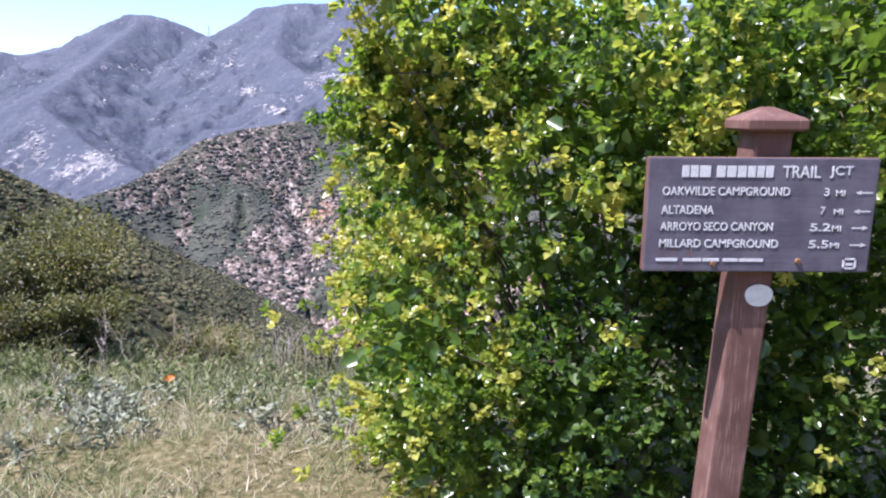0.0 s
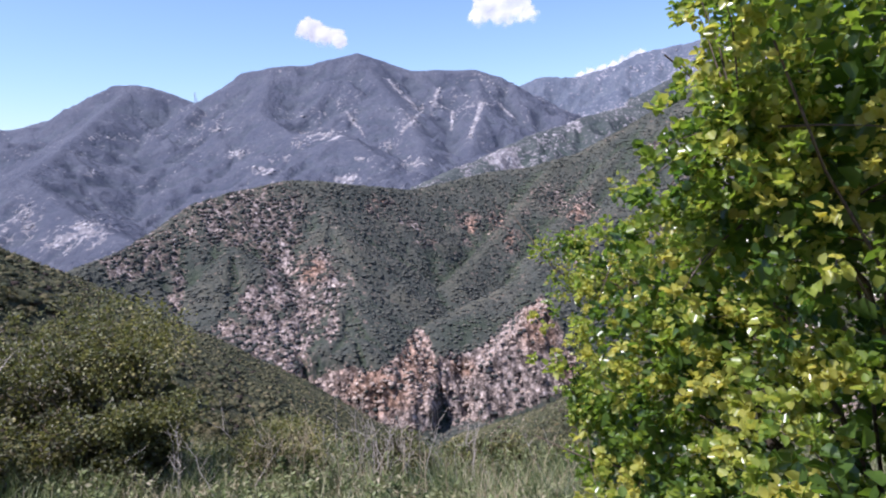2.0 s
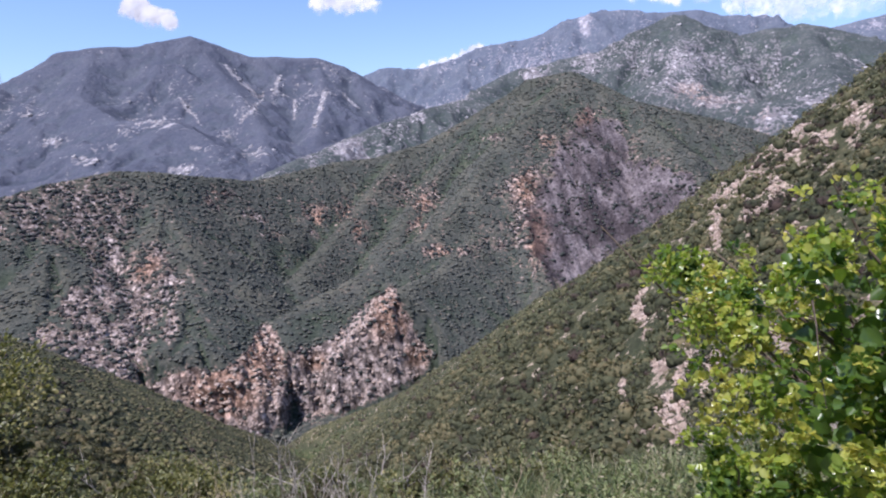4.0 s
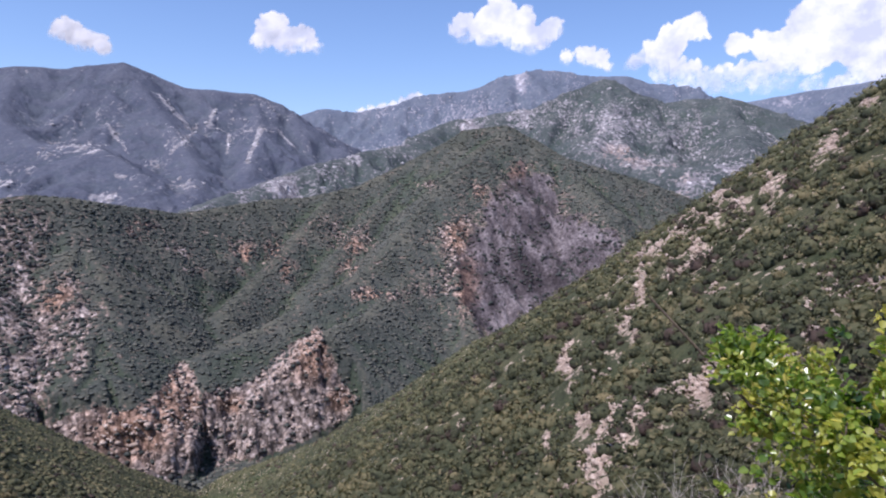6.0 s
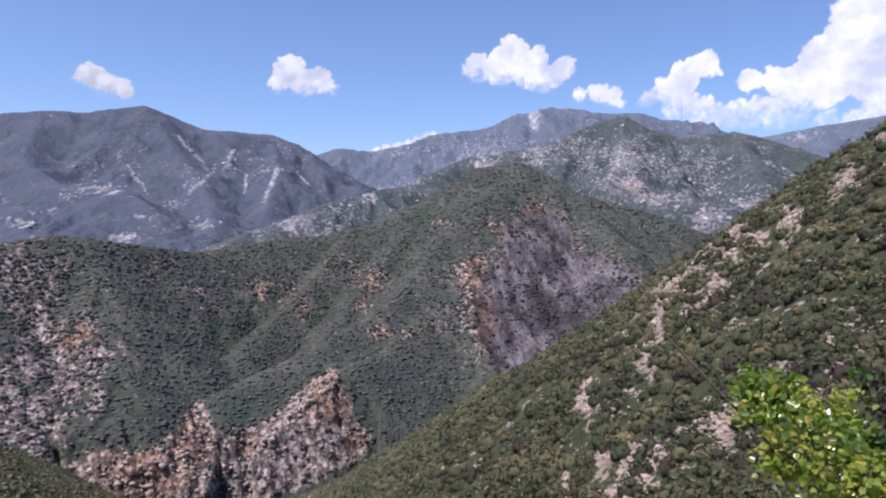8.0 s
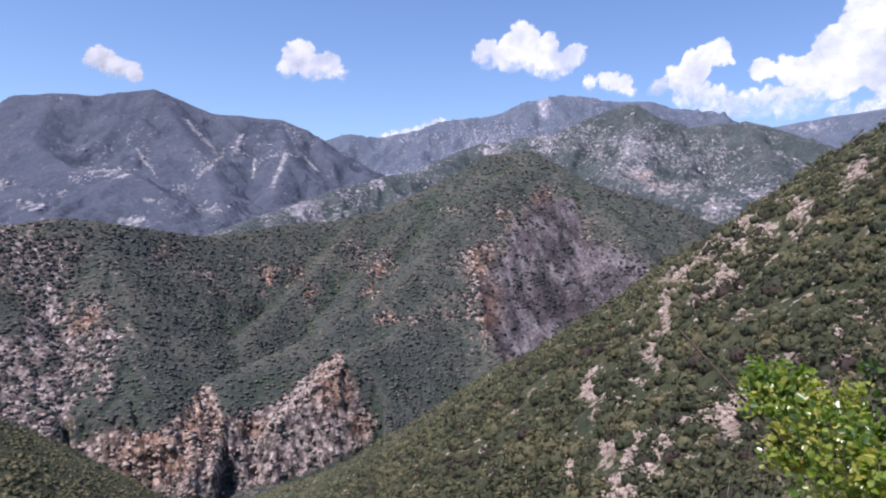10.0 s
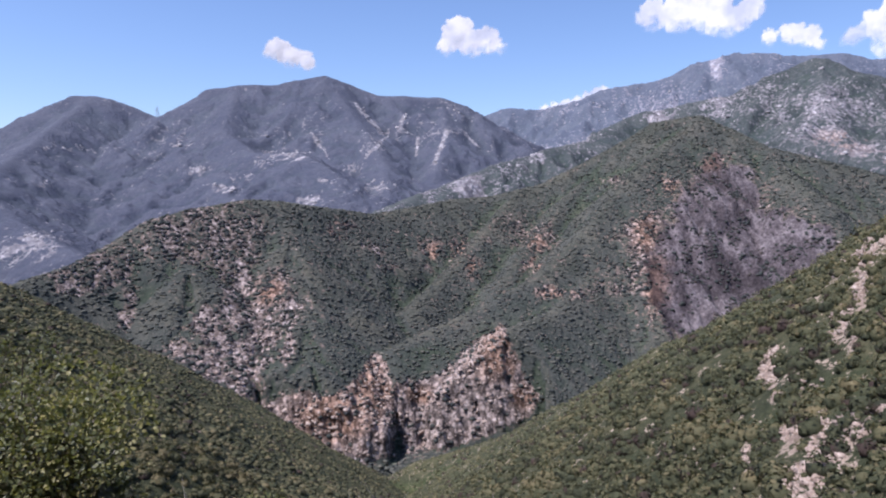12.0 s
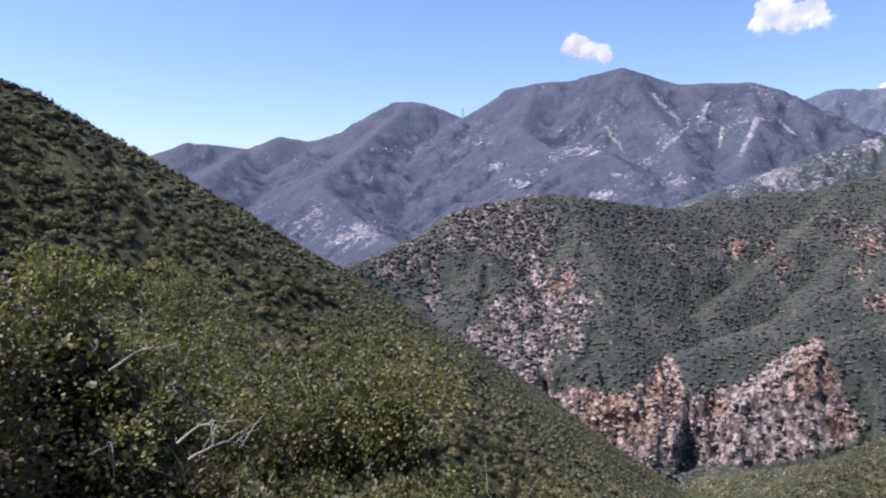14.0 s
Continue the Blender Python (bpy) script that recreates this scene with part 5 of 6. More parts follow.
        spread = rng.normal(size=(count, 9, 3)) * (0.05 + 0.04 * rng.random((count, 1, 1))) * min(1.0, 0.40 + reach[0] * 1.5) * (0.75 if centre[1] > 3.6 else 1.0)
        tips.append((heads[:, None, :] + spread).reshape(-1, 3))
        outward.append(np.repeat(d, 9, 0))
        # shaded leaves inside
        inner = rng.normal(size=(count * 4, 3))
        inner /= np.linalg.norm(inner, axis=1, keepdims=True)
        tips.append(np.array(centre) + inner * np.array(reach) * (0.25 + 0.5 * rng.random((count * 4, 1))))
        outward.append(inner)
    tips, outward = np.concatenate(tips), np.concatenate(outward)
    pockets = rough(tips[:, 0] * 2.6 + 0.7 * tips[:, 1], tips[:, 2] * 2.2, 59, 2)
    keep = (pockets + 0.25 * rng.random(len(tips)) > np.where(tips[:, 1] > 3.3, -0.16, -0.28)) & (tips[:, 2] > foot + 0.05) & ((tips[:, 1] > 1.93) | (tips[:, 0] < 0.3)) & (tips[:, 0] > -0.75)
    # few leaves survive deep inside, in the shade of the neighbouring boughs
    buried = np.full(len(tips), -9.0)
    for centre, reach in lobes:
        buried = np.maximum(buried, (1 - np.linalg.norm((tips - np.array(centre)) / np.array(reach), axis=1)) * min(reach))
    keep &= (buried < 0.12) | (rng.random(len(tips)) < 0.30)
    tips, outward = tips[keep], outward[keep]
    # a whorl of leaves at each tip
    per = 14
    # sunlit west side and crown painted paler, low front painted in shade
    young_or_lit = 0.42 + 0.05 * ((tips[:, 1] > 3.6) & (tips[:, 2] > 0.85)) + 0.16 * (tips[:, 0] < 0.25) + 0.06 * (tips[:, 2] > 1.5) - 0.32 * ((tips[:, 2] < 1.05) & (tips[:, 0] > 0.30)) + 0.16 * rng.normal(size=len(tips)) + 0.40 * rough(tips[:, 0] * 3.5 + tips[:, 1], tips[:, 2] * 3.5, 55, 3)
    young_or_lit = np.where(rng.random(len(tips)) < 0.06, 0.85, young_or_lit)
    ray = rng.normal(size=(len(tips), per, 3))
    ray /= np.linalg.norm(ray, axis=2, keepdims=True)
    places = (tips[:, None, :] + ray * 0.012 * rng.random((len(tips), per, 1)) + 0.010 * rng.normal(size=ray.shape)).reshape(-1, 3)
    dirs = (outward[:, None, :] * 0.7 + ray).reshape(-1, 3)
    tone = np.clip(np.repeat(young_or_lit, per) + 0.10 * rng.normal(size=len(places)), 0, 1)
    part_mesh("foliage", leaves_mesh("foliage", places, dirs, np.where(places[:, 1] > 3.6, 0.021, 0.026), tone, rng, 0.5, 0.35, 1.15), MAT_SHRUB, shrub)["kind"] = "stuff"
    # filling leaves in one low tone: the shrub's inner shade, painted on
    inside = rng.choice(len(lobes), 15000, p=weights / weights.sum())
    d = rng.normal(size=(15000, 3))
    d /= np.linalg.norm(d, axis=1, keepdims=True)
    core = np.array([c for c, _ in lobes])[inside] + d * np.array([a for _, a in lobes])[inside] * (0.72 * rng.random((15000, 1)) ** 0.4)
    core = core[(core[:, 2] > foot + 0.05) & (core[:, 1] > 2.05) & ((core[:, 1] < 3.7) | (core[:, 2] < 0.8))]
    part_mesh("inner_foliage", leaves_mesh("inner_foliage", core, rng.normal(size=core.shape), 0.055, np.full(len(core), 0.24), rng), MAT_SHRUB, shrub, "inner leaves painted dark for shade")["kind"] = "stuff"
    # stems and branches from the root to the lobes, twigs to some tips
    root = np.array((0.75, 3.15, foot - 0.05))
    for k, (centre, reach) in enumerate(lobes):
        start = root + np.array((rng.normal() * 0.12, rng.normal() * 0.10, 0))
        path = bent(start, np.array(centre), 0.10, rng, 8)
        part_mesh("branch", tubes_mesh("branch", [path], [0.022 if k % 7 == 0 else 0.010], 6), MAT_BARK, shrub)
    chosen = rng.choice(len(tips), 420, replace=False)
    centres = np.array([c for c, _ in lobes])
    paths = []
    for i in chosen:
        c = centres[np.argmin(np.linalg.norm(centres - tips[i], axis=1))]
        paths.append(bent(c + (tips[i] - c) * 0.25, tips[i], 0.02, rng, 4))
    part_mesh("twig_mass", tubes_mesh("twig_mass", paths, [0.0038] * len(paths), 3), MAT_BARK, shrub)["kind"] = "stuff"
    # the spray that reaches out over the slope, leaf by leaf
    bm = bmesh.new()
    outline = [(0, 0, 0), (0.3, 0.36, 0.06), (0.72, 0.30, 0.05), (1.0, 0, -0.10), (0.72, -0.30, 0.05), (0.3, -0.36, 0.06)]
    vs = [bm.verts.new(p) for p in outline]
    bm.faces.new((vs[0], vs[3], vs[2], vs[1]))
    bm.faces.new((vs[0], vs[5], vs[4], vs[3]))
    leaf_mesh = bpy.data.meshes.new("leaf")
    bm.to_mesh(leaf_mesh)
    bm.free()
    leaf_mesh.materials.append(MAT_SPRAY)
    spray = [((-0.58, 3.97, 1.36), 0.075, 28), ((-0.47, 3.93, 1.28), 0.08, 23), ((-0.53, 3.90, 1.19), 0.07, 20), ((-0.40, 4.02, 1.22), 0.06, 8), ((-0.36, 3.96, 1.10), 0.09, 26), ((-0.28, 4.05, 1.27), 0.06, 9),
             ((-0.22, 4.10, 1.17), 0.07, 12), ((-0.12, 4.16, 1.24), 0.08, 23), ((-0.18, 4.02, 1.02), 0.12, 37), ((-0.05, 4.18, 1.08), 0.10, 28), ((-0.30, 3.92, 0.92), 0.12, 32), ((-0.37, 3.44, 1.63), 0.06, 13)]
    stem = np.array((0.35, 3.75, 0.85))
    extra_places, extra_dirs = [], []
    for centre, reach, count in spray:
        centre = (centre[0] + 0.01, centre[1], centre[2] - 0.05)
        path = bent(stem, np.array(centre), 0.03, rng, 7)
        part_mesh("branch", tubes_mesh("branch", [path], [0.0036], 5), MAT_BARK, shrub)
        more = rng.normal(size=(count * 4, 3))
        more /= np.linalg.norm(more, axis=1, keepdims=True)
        extra_places.append(np.array(centre) + more * reach * (0.3 + 0.8 * rng.random((count * 4, 1))))
        extra_dirs.append(more)
        for _ in range(count):
            d = Vector(rng.normal(size=3))
            d.normalize()
            ob = new("leaf", leaf_mesh)
            ob.parent = shrub
            turn = (d + Vector((0, 0, 0.2))).to_track_quat("X", "Z").to_matrix().to_4x4() @ Matrix.Rotation(rng.random() * 6.28, 4, "X")
            ob.matrix_basis = Matrix.Translation(Vector(centre) + d * reach * (0.35 + 0.65 * rng.random())) @ turn @ Matrix.Scale(0.018 + 0.014 * rng.random(), 4)
    extra_places, extra_dirs = np.concatenate(extra_places), np.concatenate(extra_dirs)
    tone = np.clip(0.52 + 0.5 * rough(extra_places[:, 0] * 9, extra_places[:, 2] * 9, 57, 2) + 0.15 * rng.normal(size=len(extra_places)), 0, 1)
    part_mesh("young_foliage", leaves_mesh("young_foliage", extra_places, extra_dirs, 0.019, tone, rng), MAT_SHRUB, shrub, "pale young leaves")["kind"] = "stuff"


def spray_material():
    n = Nodes("young_spray_leaves")
    tone = n.add("ShaderNodeObjectInfo").outputs["Random"]
    colour = n.ramp(tone, (0.1, (0.030, 0.060, 0.014)), (0.35, (0.10, 0.145, 0.026)), (0.65, (0.28, 0.27, 0.045)), (0.95, (0.56, 0.46, 0.13)))
    light = n.ramp(tone, (0.1, (0.16, 0.32, 0.02)), (0.9, (0.70, 0.68, 0.10)))
    return n.leafy(colour, light, 0.36, 0.22, 0.8)


MAT_SPRAY = spray_material()
glossy_shrub()


# ---- olive scrub below the trail ----
def scrub(x, y, reach, top, seed, label, leaves=9000, dead=5, tint=0.0):
    rng = np.random.default_rng(seed)
    foot = float(ground_at(x, y))
    tall = top - foot
    bush = tagged(new("scrub_bush"), label, "bush", "scrub beside the trail")
    lobes = [(np.array((x, y, foot + tall * 0.52)), np.array((reach * 0.85, reach * 0.85, tall * 0.42)))]
    for _ in range(14):
        a, r = rng.random() * 6.283, reach * (0.3 + 0.6 * rng.random())
        h = tall * (0.42 + 0.5 * rng.random())
        size = reach * (0.20 + 0.20 * rng.random())
        lobes.append((np.array((x + r * math.cos(a), y + r * math.sin(a), foot + min(h, tall - size * 0.6))), np.array((size, size, size * 0.75))))
    pick = rng.choice(len(lobes), leaves // 6, p=[0.10] + [0.90 / 14] * 14)
    d = rng.normal(size=(len(pick), 3))
    d /= np.linalg.norm(d, axis=1, keepdims=True)
    centres, sizes = np.array([c for c, _ in lobes])[pick], np.array([s for _, s in lobes])[pick]
    tips = centres + d * sizes * (1.05 - 0.5 * rng.random((len(pick), 1)) ** 2 + 0.08 * rng.normal(size=(len(pick), 1)))
    keep = tips[:, 2] > foot + 0.04
    tips, d = tips[keep], d[keep]
    shift = rng.normal(size=(len(tips), 6, 3)) * 0.034
    places = (tips[:, None, :] + shift).reshape(-1, 3)
    tone = 0.40 + tint + 0.16 * rng.normal(size=15)[pick][keep] + 0.16 * rough(tips[:, 0] * 2, tips[:, 2] * 2 + tips[:, 1], seed, 3) + 0.13 * rng.normal(size=len(tips))
    tone = np.where(rng.random(len(tips)) < 0.05, 0.9, tone)
    part_mesh("foliage", leaves_mesh("foliage", places, (d[:, None, :] + shift * 10).reshape(-1, 3), 0.032, np.repeat(tone, 6), rng, 0.35), MAT_SCRUB, bush)["kind"] = "stuff"
    # the bush's inner shade is painted into these leaves as a dark tone
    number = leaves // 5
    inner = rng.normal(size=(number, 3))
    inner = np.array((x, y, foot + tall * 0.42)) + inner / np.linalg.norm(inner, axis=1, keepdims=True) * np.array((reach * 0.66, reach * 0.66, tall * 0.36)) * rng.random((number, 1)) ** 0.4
    part_mesh("inner_foliage", leaves_mesh("inner_foliage", inner, rng.normal(size=inner.shape), 0.09, np.full(number, 0.16), rng), MAT_SCRUB, bush, "inner leaves painted dark for shade")["kind"] = "stuff"
    root = np.array((x, y, foot - 0.05))
    for c, s in lobes:
        path = bent(root + rng.normal(size=3) * np.array((0.08, 0.08, 0)), c + np.array((0, 0, s[2] * 0.5)), 0.05, rng, 7)
        part_mesh("branch", tubes_mesh("branch", [path], [0.014], 5), MAT_BARK, bush)
    for _ in range(dead):
        a = rng.random() * 6.283
        start = np.array((x, y, foot + tall * 0.4)) + reach * 0.4 * np.array((math.cos(a), math.sin(a), 0))
        lean = np.array((math.cos(a) * 0.4 + rng.normal() * 0.2, math.sin(a) * 0.4 - 0.3 + rng.normal() * 0.2, 0.5 + 0.3 * rng.random()))
        end = start + lean * reach * (0.6 + 0.25 * rng.random())
        main = bent(start, end, 0.04, rng, 8)
        limb = part_mesh("dead_branch", tubes_mesh("dead_branch", [main], [0.009], 5), MAT_DEADWOOD, bush, "bare bleached branch")
        for q in (3, 4, 5, 6):
            path = bent(main[q], main[q] + (end - start) * 0.35 + rng.normal(size=3) * 0.12, 0.0, rng, 4)
            part_mesh("twig", tubes_mesh("twig", [path], [0.0045], 5), MAT_DEADWOOD, limb)


def arching_branch(start, end, sag, seed):
    """A bare grey branch that leans out of the scrub."""
    rng = np.random.default_rng(seed)
    limb = tagged(new("fallen_branch"), "bare grey branch leaning out of the scrub", "branch", "bare branches in the scrub")
    main = bent(start, end, sag, rng, 9)
    part_mesh("limb", tubes_mesh("limb", [main], [0.0075], 6), MAT_DEADWOOD, limb)
    for q in (3, 5, 6, 7):
        path = bent(main[q], main[q] + (np.asarray(end) - np.asarray(start)) * 0.25 + rng.normal(size=3) * 0.10, 0.02, rng, 5)
        part_mesh("twig", tubes_mesh("twig", [path], [0.0036], 5), MAT_DEADWOOD, limb)


for number, (a, b, sag) in enumerate((((-43.7, -18.5, 3.6), (-39.0, -16.5, 3.8), 0.03), ((-42.9, -19.8, 3.6), (-38.2, -19.2, 3.8), 0.04), ((-48.1, -12.5, 4.0), (-43.6, -11.0, 4.1), 0.03), ((-49.9, -18.3, 3.8), (-47.8, -18.0, 3.9), 0.01))):
    arching_branch(spot(*a), spot(*b), sag, 600 + number)

OLIVE = "dense olive-green scrub bush with small leaves"
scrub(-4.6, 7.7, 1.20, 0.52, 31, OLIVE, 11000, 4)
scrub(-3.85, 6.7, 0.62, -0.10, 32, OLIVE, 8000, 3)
# strong negative tints paint the deep shade on the left into the leaves
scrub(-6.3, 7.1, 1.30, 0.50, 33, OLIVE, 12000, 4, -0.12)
# added mostly beyond the left edge of view, to shade its neighbours
scrub(-5.55, 4.75, 0.80, 1.25, 34, "tall scrub bush tinted dark for shade, bare pale twigs", 13000, 6, -0.36)
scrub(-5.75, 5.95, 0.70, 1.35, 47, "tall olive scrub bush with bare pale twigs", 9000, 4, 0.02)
scrub(-6.4, 5.6, 0.90, 0.75, 42, "scrub bush tinted dark for shade, bare pale twigs", 9000, 4, -0.25)
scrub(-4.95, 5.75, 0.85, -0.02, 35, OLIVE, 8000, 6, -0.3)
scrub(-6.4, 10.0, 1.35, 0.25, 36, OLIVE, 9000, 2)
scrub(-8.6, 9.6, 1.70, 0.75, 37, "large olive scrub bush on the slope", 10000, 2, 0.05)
scrub(-2.75, 7.9, 0.55, -1.00, 38, "low yellow-green bush at the slope's edge", 5000, 1, 0.2)
scrub(-3.4, 9.6, 0.95, -1.75, 39, "low green bush on the grassy slope", 6000, 1, 0.05)
scrub(-1.0, 9.4, 0.9, -2.2, 40, "low green bush on the grassy slope", 5000, 2, 0.1)
scrub(1.6, 9.0, 0.9, -2.1, 41, "low green bush on the grassy slope", 5000, 1, 0.05)

scrub(-2.6, 6.9, 0.50, -0.80, 43, "small olive bush at the edge of the grass", 4000, 2, -0.05)
scrub(-1.7, 7.6, 0.55, -1.15, 44, "small olive bush at the edge of the grass", 4000, 3, -0.1)
scrub(-0.6, 7.8, 0.55, -1.3, 45, "small green bush at the edge of the grass", 4000, 2, 0.02)
scrub(0.4, 8.2, 0.6, -1.6, 46, "small green bush at the edge of the grass", 4500, 1, -0.02)

# ---- grass, weeds and a poppy ----
def blades(name, places, tall, wide, tone, rng, lean=0.5):
    """Thin blades, each one narrow leaning quad with a drooping half."""
    n = len(places)
    a = rng.random(n) * 6.283
    side = np.stack([np.cos(a), np.sin(a), 0 * a], 1) * (wide / 2)[:, None]
    fall = rng.normal(size=(n, 2)) * lean
    tip = places + np.column_stack([fall * 0.8 * tall[:, None], tall * (1 - 0.3 * np.hypot(*fall.T).clip(0, 2))])
    verts = np.stack([places - side, places + side, tip + side * 0.25, tip - side * 0.25], 1).reshape(-1, 3)
    return mesh_from(name, verts, np.arange(n * 4).reshape(-1, 4), [("tone", np.repeat(tone, 4))])


def meadow():
    rng = np.random.default_rng(61)
    n = 150000
    y = 1.0 + 9.0 * rng.random(n) ** 1.3
    x = -1.4 + (rng.random(n) - 0.5) * (5.0 + 1.15 * y)
    clump = rough(x * 2.2, y * 2.2, 63, 3)
    keep = (trail_share(x, y) + 0.45 * clump < 0.62) & (clump + 0.5 * rng.random(n) > 0.02)
    keep &= ~((np.hypot(x - 0.95, y - 3.1) < 1.0))
    keep &= ~((np.abs(x + 0.42 * y) < 0.09) & (y > 3.7) & (y < 4.62))
    x, y, clump = x[keep], y[keep], clump[keep]
    z = ground_at(x, y)
    deep = np.clip((y - 3.4) / 2.4, 0, 1)
    patch = rough(x * 0.8, y * 0.8, 65, 3)
    tall = (0.05 + 0.08 * rng.random(len(x)) + deep * (0.05 + 0.17 * rng.random(len(x)))) * (0.75 + 0.6 * np.clip(patch + 0.4, 0, 1.2))
    dry = 0.60 - 0.32 * deep + 0.46 * rough(x * 1.9, y * 1.9, 67, 4) + 0.22 * rng.normal(size=len(x))
    wide = 0.004 + 0.007 * rng.random(len(x)) ** 2 + 0.004 * (patch > 0.2)
    me = blades("meadow_grass", np.column_stack([x, y, z - 0.01]), tall, wide, np.clip(dry, 0, 1), rng, 0.85)
    thing("meadow_grass", me, MAT_GRASS, "mixed green and dry straw grass beside the trail", "grass", "", "stuff")


meadow()


def weed(x, y, tall, stems, seed, material, label, name="weed", spread=0.22, droop=0.25):
    """A clump of upright stems with short side shoots."""
    rng = np.random.default_rng(seed)
    foot = float(ground_at(x, y))
    clump = tagged(new(name), label, "weed", "tall weeds beside the trail")
    mass = []
    for _ in range(stems):
        start = np.array((x + rng.normal() * spread, y + rng.normal() * spread, foot - 0.02))
        end = start + np.array((rng.normal() * droop * tall, rng.normal() * droop * tall, tall * (0.6 + 0.45 * rng.random())))
        main = bent(start, end, 0, rng, 7)
        shoots = []
        for q in (2, 3, 4, 4, 5, 5, 6):
            reach = rng.normal(size=3) * 0.09 * tall + np.array((0, 0, 0.12 * tall))
            shoots.append(bent(main[q], main[q] + reach, 0, rng, 3))
        if stems > 20:
            mass.extend([main] + shoots)
            continue
        stem = part_mesh("stem", tubes_mesh("stem", [main], [0.0045], 4), material, clump)
        for shoot in shoots:
            part_mesh("shoot", tubes_mesh("shoot", [shoot], [0.0026], 4), material, stem)
    if mass:
        part_mesh("twig_mass", tubes_mesh("twig_mass", mass, [0.008 if len(m) > 3 else 0.005 for m in mass], 4), material, clump)["kind"] = "stuff"


DRY = "clump of bare pale dry stems in the grass"
weed(-1.85, 7.1, 0.78, 14, 271, MAT_DEADWOOD, DRY, spread=0.16)
weed(-1.35, 7.2, 0.72, 10, 272, MAT_DEADWOOD, DRY, spread=0.12)
weed(-1.7, 6.7, 0.60, 9, 71, MAT_DEADWOOD, DRY)
weed(-2.55, 6.95, 0.75, 12, 72, MAT_STRAW, DRY)
weed(-0.85, 6.9, 0.55, 7, 73, MAT_DEADWOOD, DRY)
weed(-2.3, 6.1, 0.62, 8, 74, MAT_STRAW, DRY)
weed(-3.0, 6.0, 0.6, 7, 75, MAT_DEADWOOD, DRY)
for k in range(9):
    weed(-4.1 + 0.52 * k, 6.3 + 0.9 * math.sin(k * 2.4), 0.42 + 0.14 * math.sin(k * 1.7), 6, 170 + k, MAT_STRAW if k % 3 else MAT_DEADWOOD, DRY)
weed(-5.65, 4.55, 1.75, 2, 76, MAT_DEADWOOD, "tall bare pale stalk above the scrub", "dry_stalk", 0.08, 0.3)
weed(7.4, 13.3, 1.3, 46, 77, MAT_DEADWOOD, "grey leafless twiggy bush on the slope", "dead_bush", 0.55, 0.45)
weed(8.6, 12.6, 1.2, 36, 78, MAT_DEADWOOD, "grey leafless twiggy bush on the slope", "dead_bush", 0.5, 0.45)


def leafy_weed(x, y, tall, seed, tint):
    """A soft green weed: several stems set with narrow leaves."""
    rng = np.random.default_rng(seed)
    foot = float(ground_at(x, y))
    clump = tagged(new("leafy_weed"), LEAFY[seed % 2], "weed", "leafy weeds in the meadow")
    paths, places, dirs = [], [], []
    for _ in range(int(9 + 8 * rng.random())):
        start = np.array((x + rng.normal() * 0.13, y + rng.normal() * 0.13, foot - 0.02))
        end = start + np.array((rng.normal() * 0.22 * tall, rng.normal() * 0.22 * tall, tall * (0.6 + 0.5 * rng.random())))
        main = bent(start, end, 0, rng, 7)
        paths.append(main)
        for _ in range(30):
            k = rng.random() ** 0.8 * 5.99
            at = main[int(k)] + (main[int(k) + 1] - main[int(k)]) * (k % 1)
            places.append(at)
            dirs.append(np.array((rng.normal(), rng.normal(), 0.5 + 0.6 * rng.random())) * 0.8)
    tone = np.clip(0.38 + tint + 0.13 * rng.normal(size=len(places)), 0, 1)
    part_mesh("foliage", leaves_mesh("foliage", np.array(places), np.array(dirs), 0.042, tone, rng, 0.3, 0.5, 0.55), MAT_GRASS, clump)["kind"] = "stuff"
    part_mesh("stalk", tubes_mesh("stalk", paths, [0.003] * len(paths), 3), MAT_STRAW, clump)["kind"] = "stuff"


LEAFY = ("soft green leafy weed in the meadow", "grey-green leafy weed beside dry grass")


def weeds():
    rng = np.random.default_rng(91)
    made = 0
    while made < 95:
        y = 3.9 + 4.6 * rng.random()
        x = -1.6 + (rng.random() - 0.5) * (3.2 + 0.9 * y)
        if trail_share(x, y) > 0 or math.hypot(x - 0.9, y - 3.2) < 1.5 or (abs(x + 0.42 * y) < 0.3 and y < 4.75):
            continue
        leafy_weed(x, y, 0.16 + 0.06 * (y - 3.9) * (0.5 + 0.6 * rng.random()), 500 + made, 0.12 * rng.normal() + 0.0)
        made += 1


weeds()


def sage_weed(x, y, tall, seed):
    """A low silvery weed with broad narrow-pointed leaves."""
    rng = np.random.default_rng(seed)
    foot = float(ground_at(x, y))
    clump = tagged(new("sage_weed"), "low silvery grey-green weed among the grass", "weed", "silvery weeds beside the trail")
    paths, places, dirs = [], [], []
    for _ in range(12):
        start = np.array((x + rng.normal() * 0.10, y + rng.normal() * 0.10, foot - 0.01))
        end = start + np.array((rng.normal() * 0.5 * tall, rng.normal() * 0.5 * tall, tall * (0.5 + 0.6 * rng.random())))
        main = bent(start, end, 0, rng, 5)
        paths.append(main)
        for _ in range(13):
            k = rng.random() * 3.99
            places.append(main[int(k)] + (main[int(k) + 1] - main[int(k)]) * (k % 1))
            dirs.append(np.array((rng.normal(), rng.normal(), 0.3 + 0.5 * rng.random())))
    tone = np.clip(0.48 + 0.22 * rng.normal(size=len(places)), 0, 1)
    part_mesh("foliage", leaves_mesh("foliage", np.array(places), np.array(dirs), 0.040, tone, rng, 0.3, 0.6, 0.5), MAT_SAGE, clump)["kind"] = "stuff"
    part_mesh("stalk", tubes_mesh("stalk", paths, [0.003] * len(paths), 3), MAT_DEADWOOD, clump)["kind"] = "stuff"


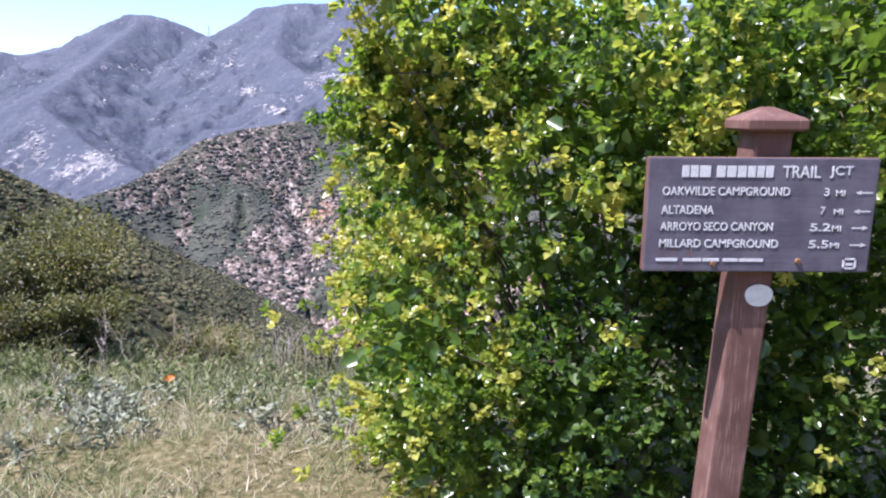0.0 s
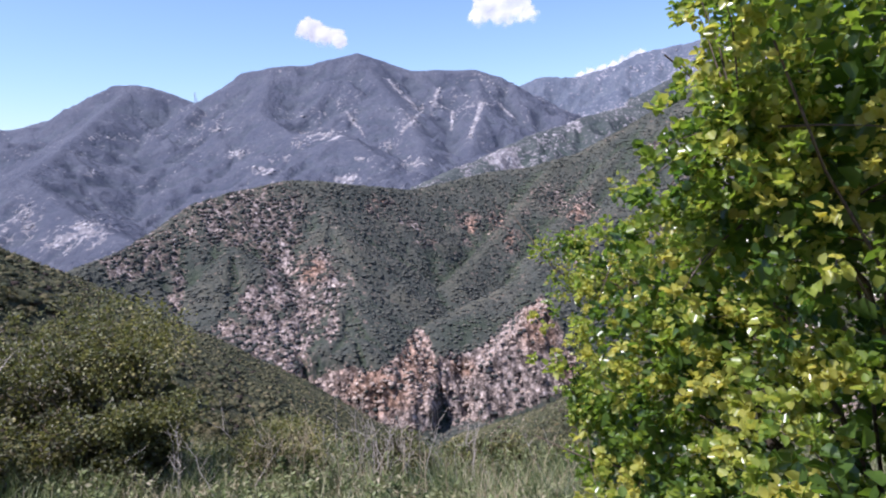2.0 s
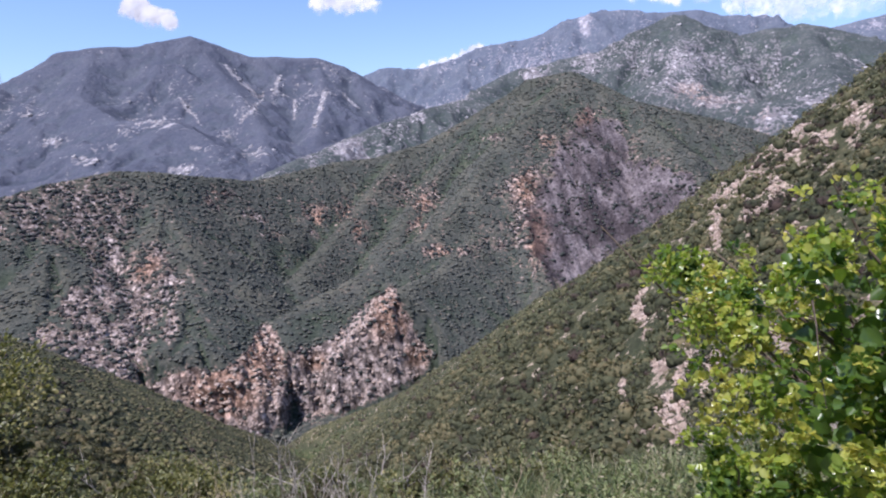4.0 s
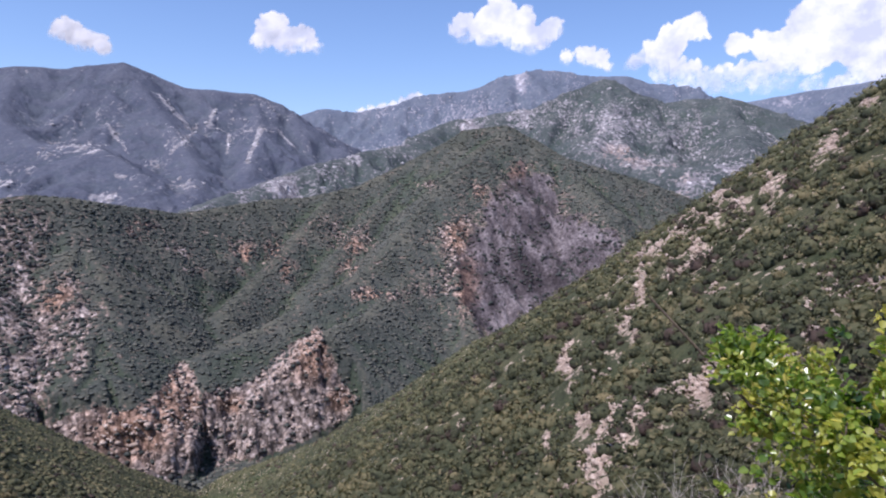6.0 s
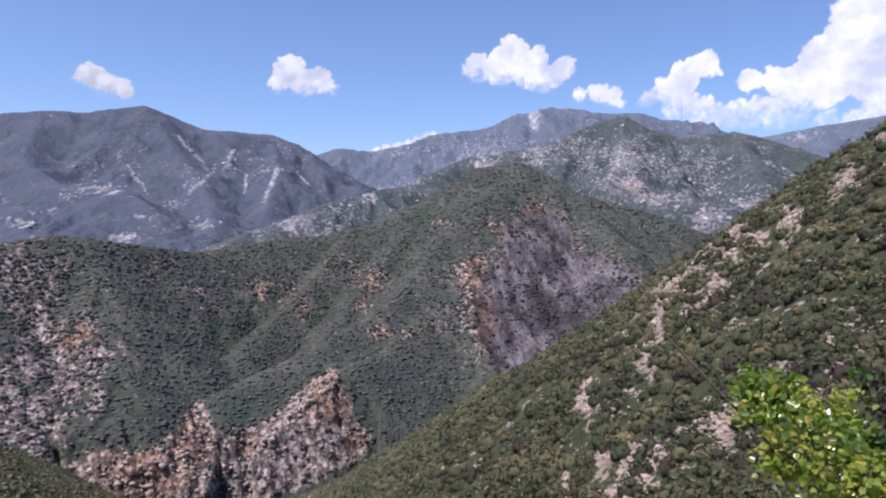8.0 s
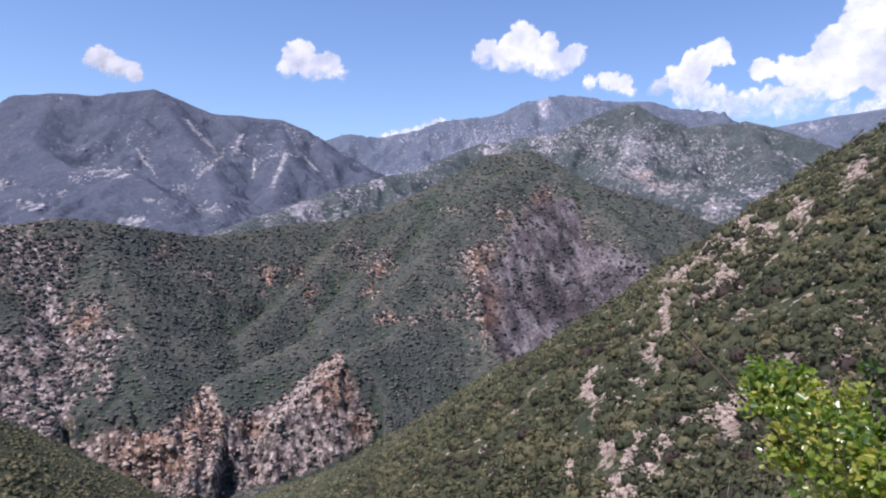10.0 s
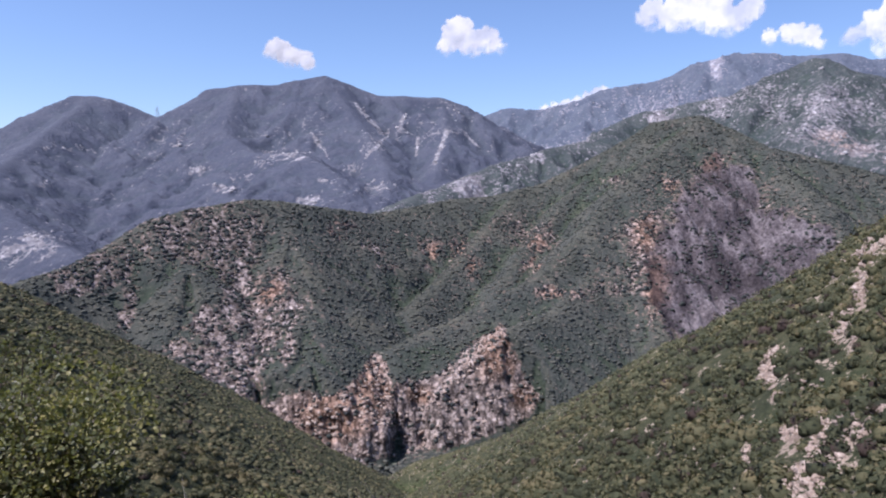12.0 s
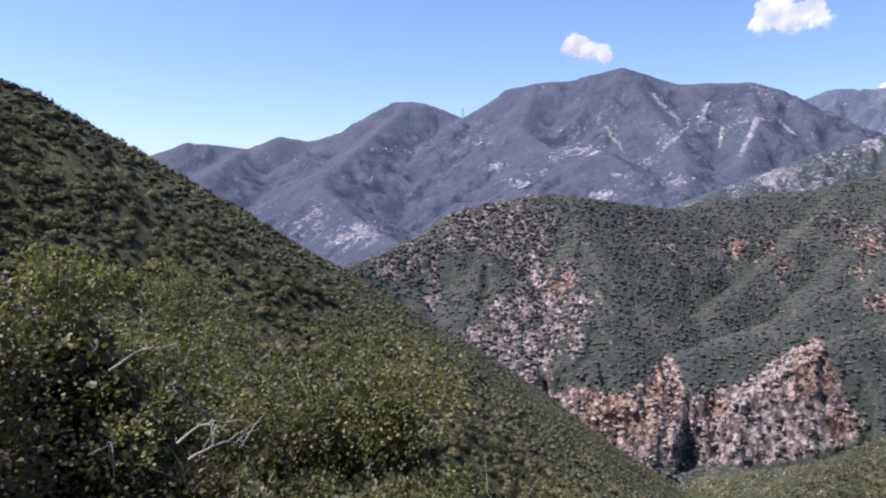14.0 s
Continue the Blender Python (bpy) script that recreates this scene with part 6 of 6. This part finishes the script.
MAT_SAGE = foliage_material("silvery_leaves", ((0.05, (0.065, 0.075, 0.050)), (0.4, (0.175, 0.20, 0.135)), (0.8, (0.36, 0.37, 0.28))),
                            ((0.1, (0.14, 0.17, 0.09)), (0.9, (0.42, 0.44, 0.30))), 0.2, 0.55, 0.35)


def sage_weeds():
    rng = np.random.default_rng(95)
    made = 0
    while made < 22:
        x, y = -3.4 + 3.9 * rng.random(), 2.7 + 2.3 * rng.random()
        if trail_share(x, y) > 0.05 or math.hypot(x - 0.9, y - 3.2) < 1.2 or (abs(x + 0.42 * y) < 0.28 and y > 3.2):
            continue
        sage_weed(x, y, 0.10 + 0.12 * rng.random(), 700 + made)
        made += 1


sage_weeds()


def poppy(x, y, z):
    flower = tagged(new("poppy"), "single orange poppy open in the grass", "flower")
    rng = np.random.default_rng(81)
    foot = float(ground_at(x, y))
    part_mesh("stem", tubes_mesh("stem", [bent((x + 0.02, y, foot - 0.01), (x, y, z), 0, rng, 5)], [0.002], 5), MAT_GRASS, flower)
    for k in range(4):
        bm = bmesh.new()
        a = k * math.pi / 2 + 0.3
        rows = []
        for r, lift, wide in ((0.002, 0.0, 0.003), (0.016, 0.010, 0.014), (0.030, 0.022, 0.021), (0.038, 0.034, 0.015)):
            rows.append([bm.verts.new((x + r * math.cos(a) - s * wide * math.sin(a), y + r * math.sin(a) + s * wide * math.cos(a), z + lift + 0.004 * s * s)) for s in (-1, 0, 1)])
        for p, q in zip(rows[:-1], rows[1:]):
            for i in (0, 1):
                bm.faces.new((p[i], p[i + 1], q[i + 1], q[i]))
        part("petal", bm, MAT_PETAL, flower, "orange petal")


poppy(-1.92, 4.57, -0.265)


# ---- a power line tower on the far saddle ----
def tower():
    base = spot(-18.2, 0, 3195)
    z = float(land(np.array([base[0]]), np.array([base[1]]))[0][0])
    mast = tagged(new("transmission_tower"), "steel lattice transmission tower on the saddle", "tower")

    def beam(name, a, b, thick=0.9):
        me = tubes_mesh(name, [np.linspace(a, b, 2)], [thick], 4)
        part_mesh(name, me, MAT_STEEL, mast)

    x, y = base[0], base[1]
    for sx in (-1, 1):
        for sy in (-1, 1):
            beam("leg", (x + sx * 5, y + sy * 5, z - 3), (x + sx * 0.9, y + sy * 0.9, z + 38))
        for k in range(4):
            w0, w1 = 5 - k * 1.05, 5 - (k + 1) * 1.05
            beam("brace", (x - sx * w0, y - w0, z + k * 9.5), (x + sx * w1, y - w1, z + (k + 1) * 9.5), 0.5)
    for h, reach in ((24, 8), (30, 7), (36, 5)):
        beam("crossarm", (x - reach, y, z + h), (x + reach, y, z + h), 0.6)


tower()
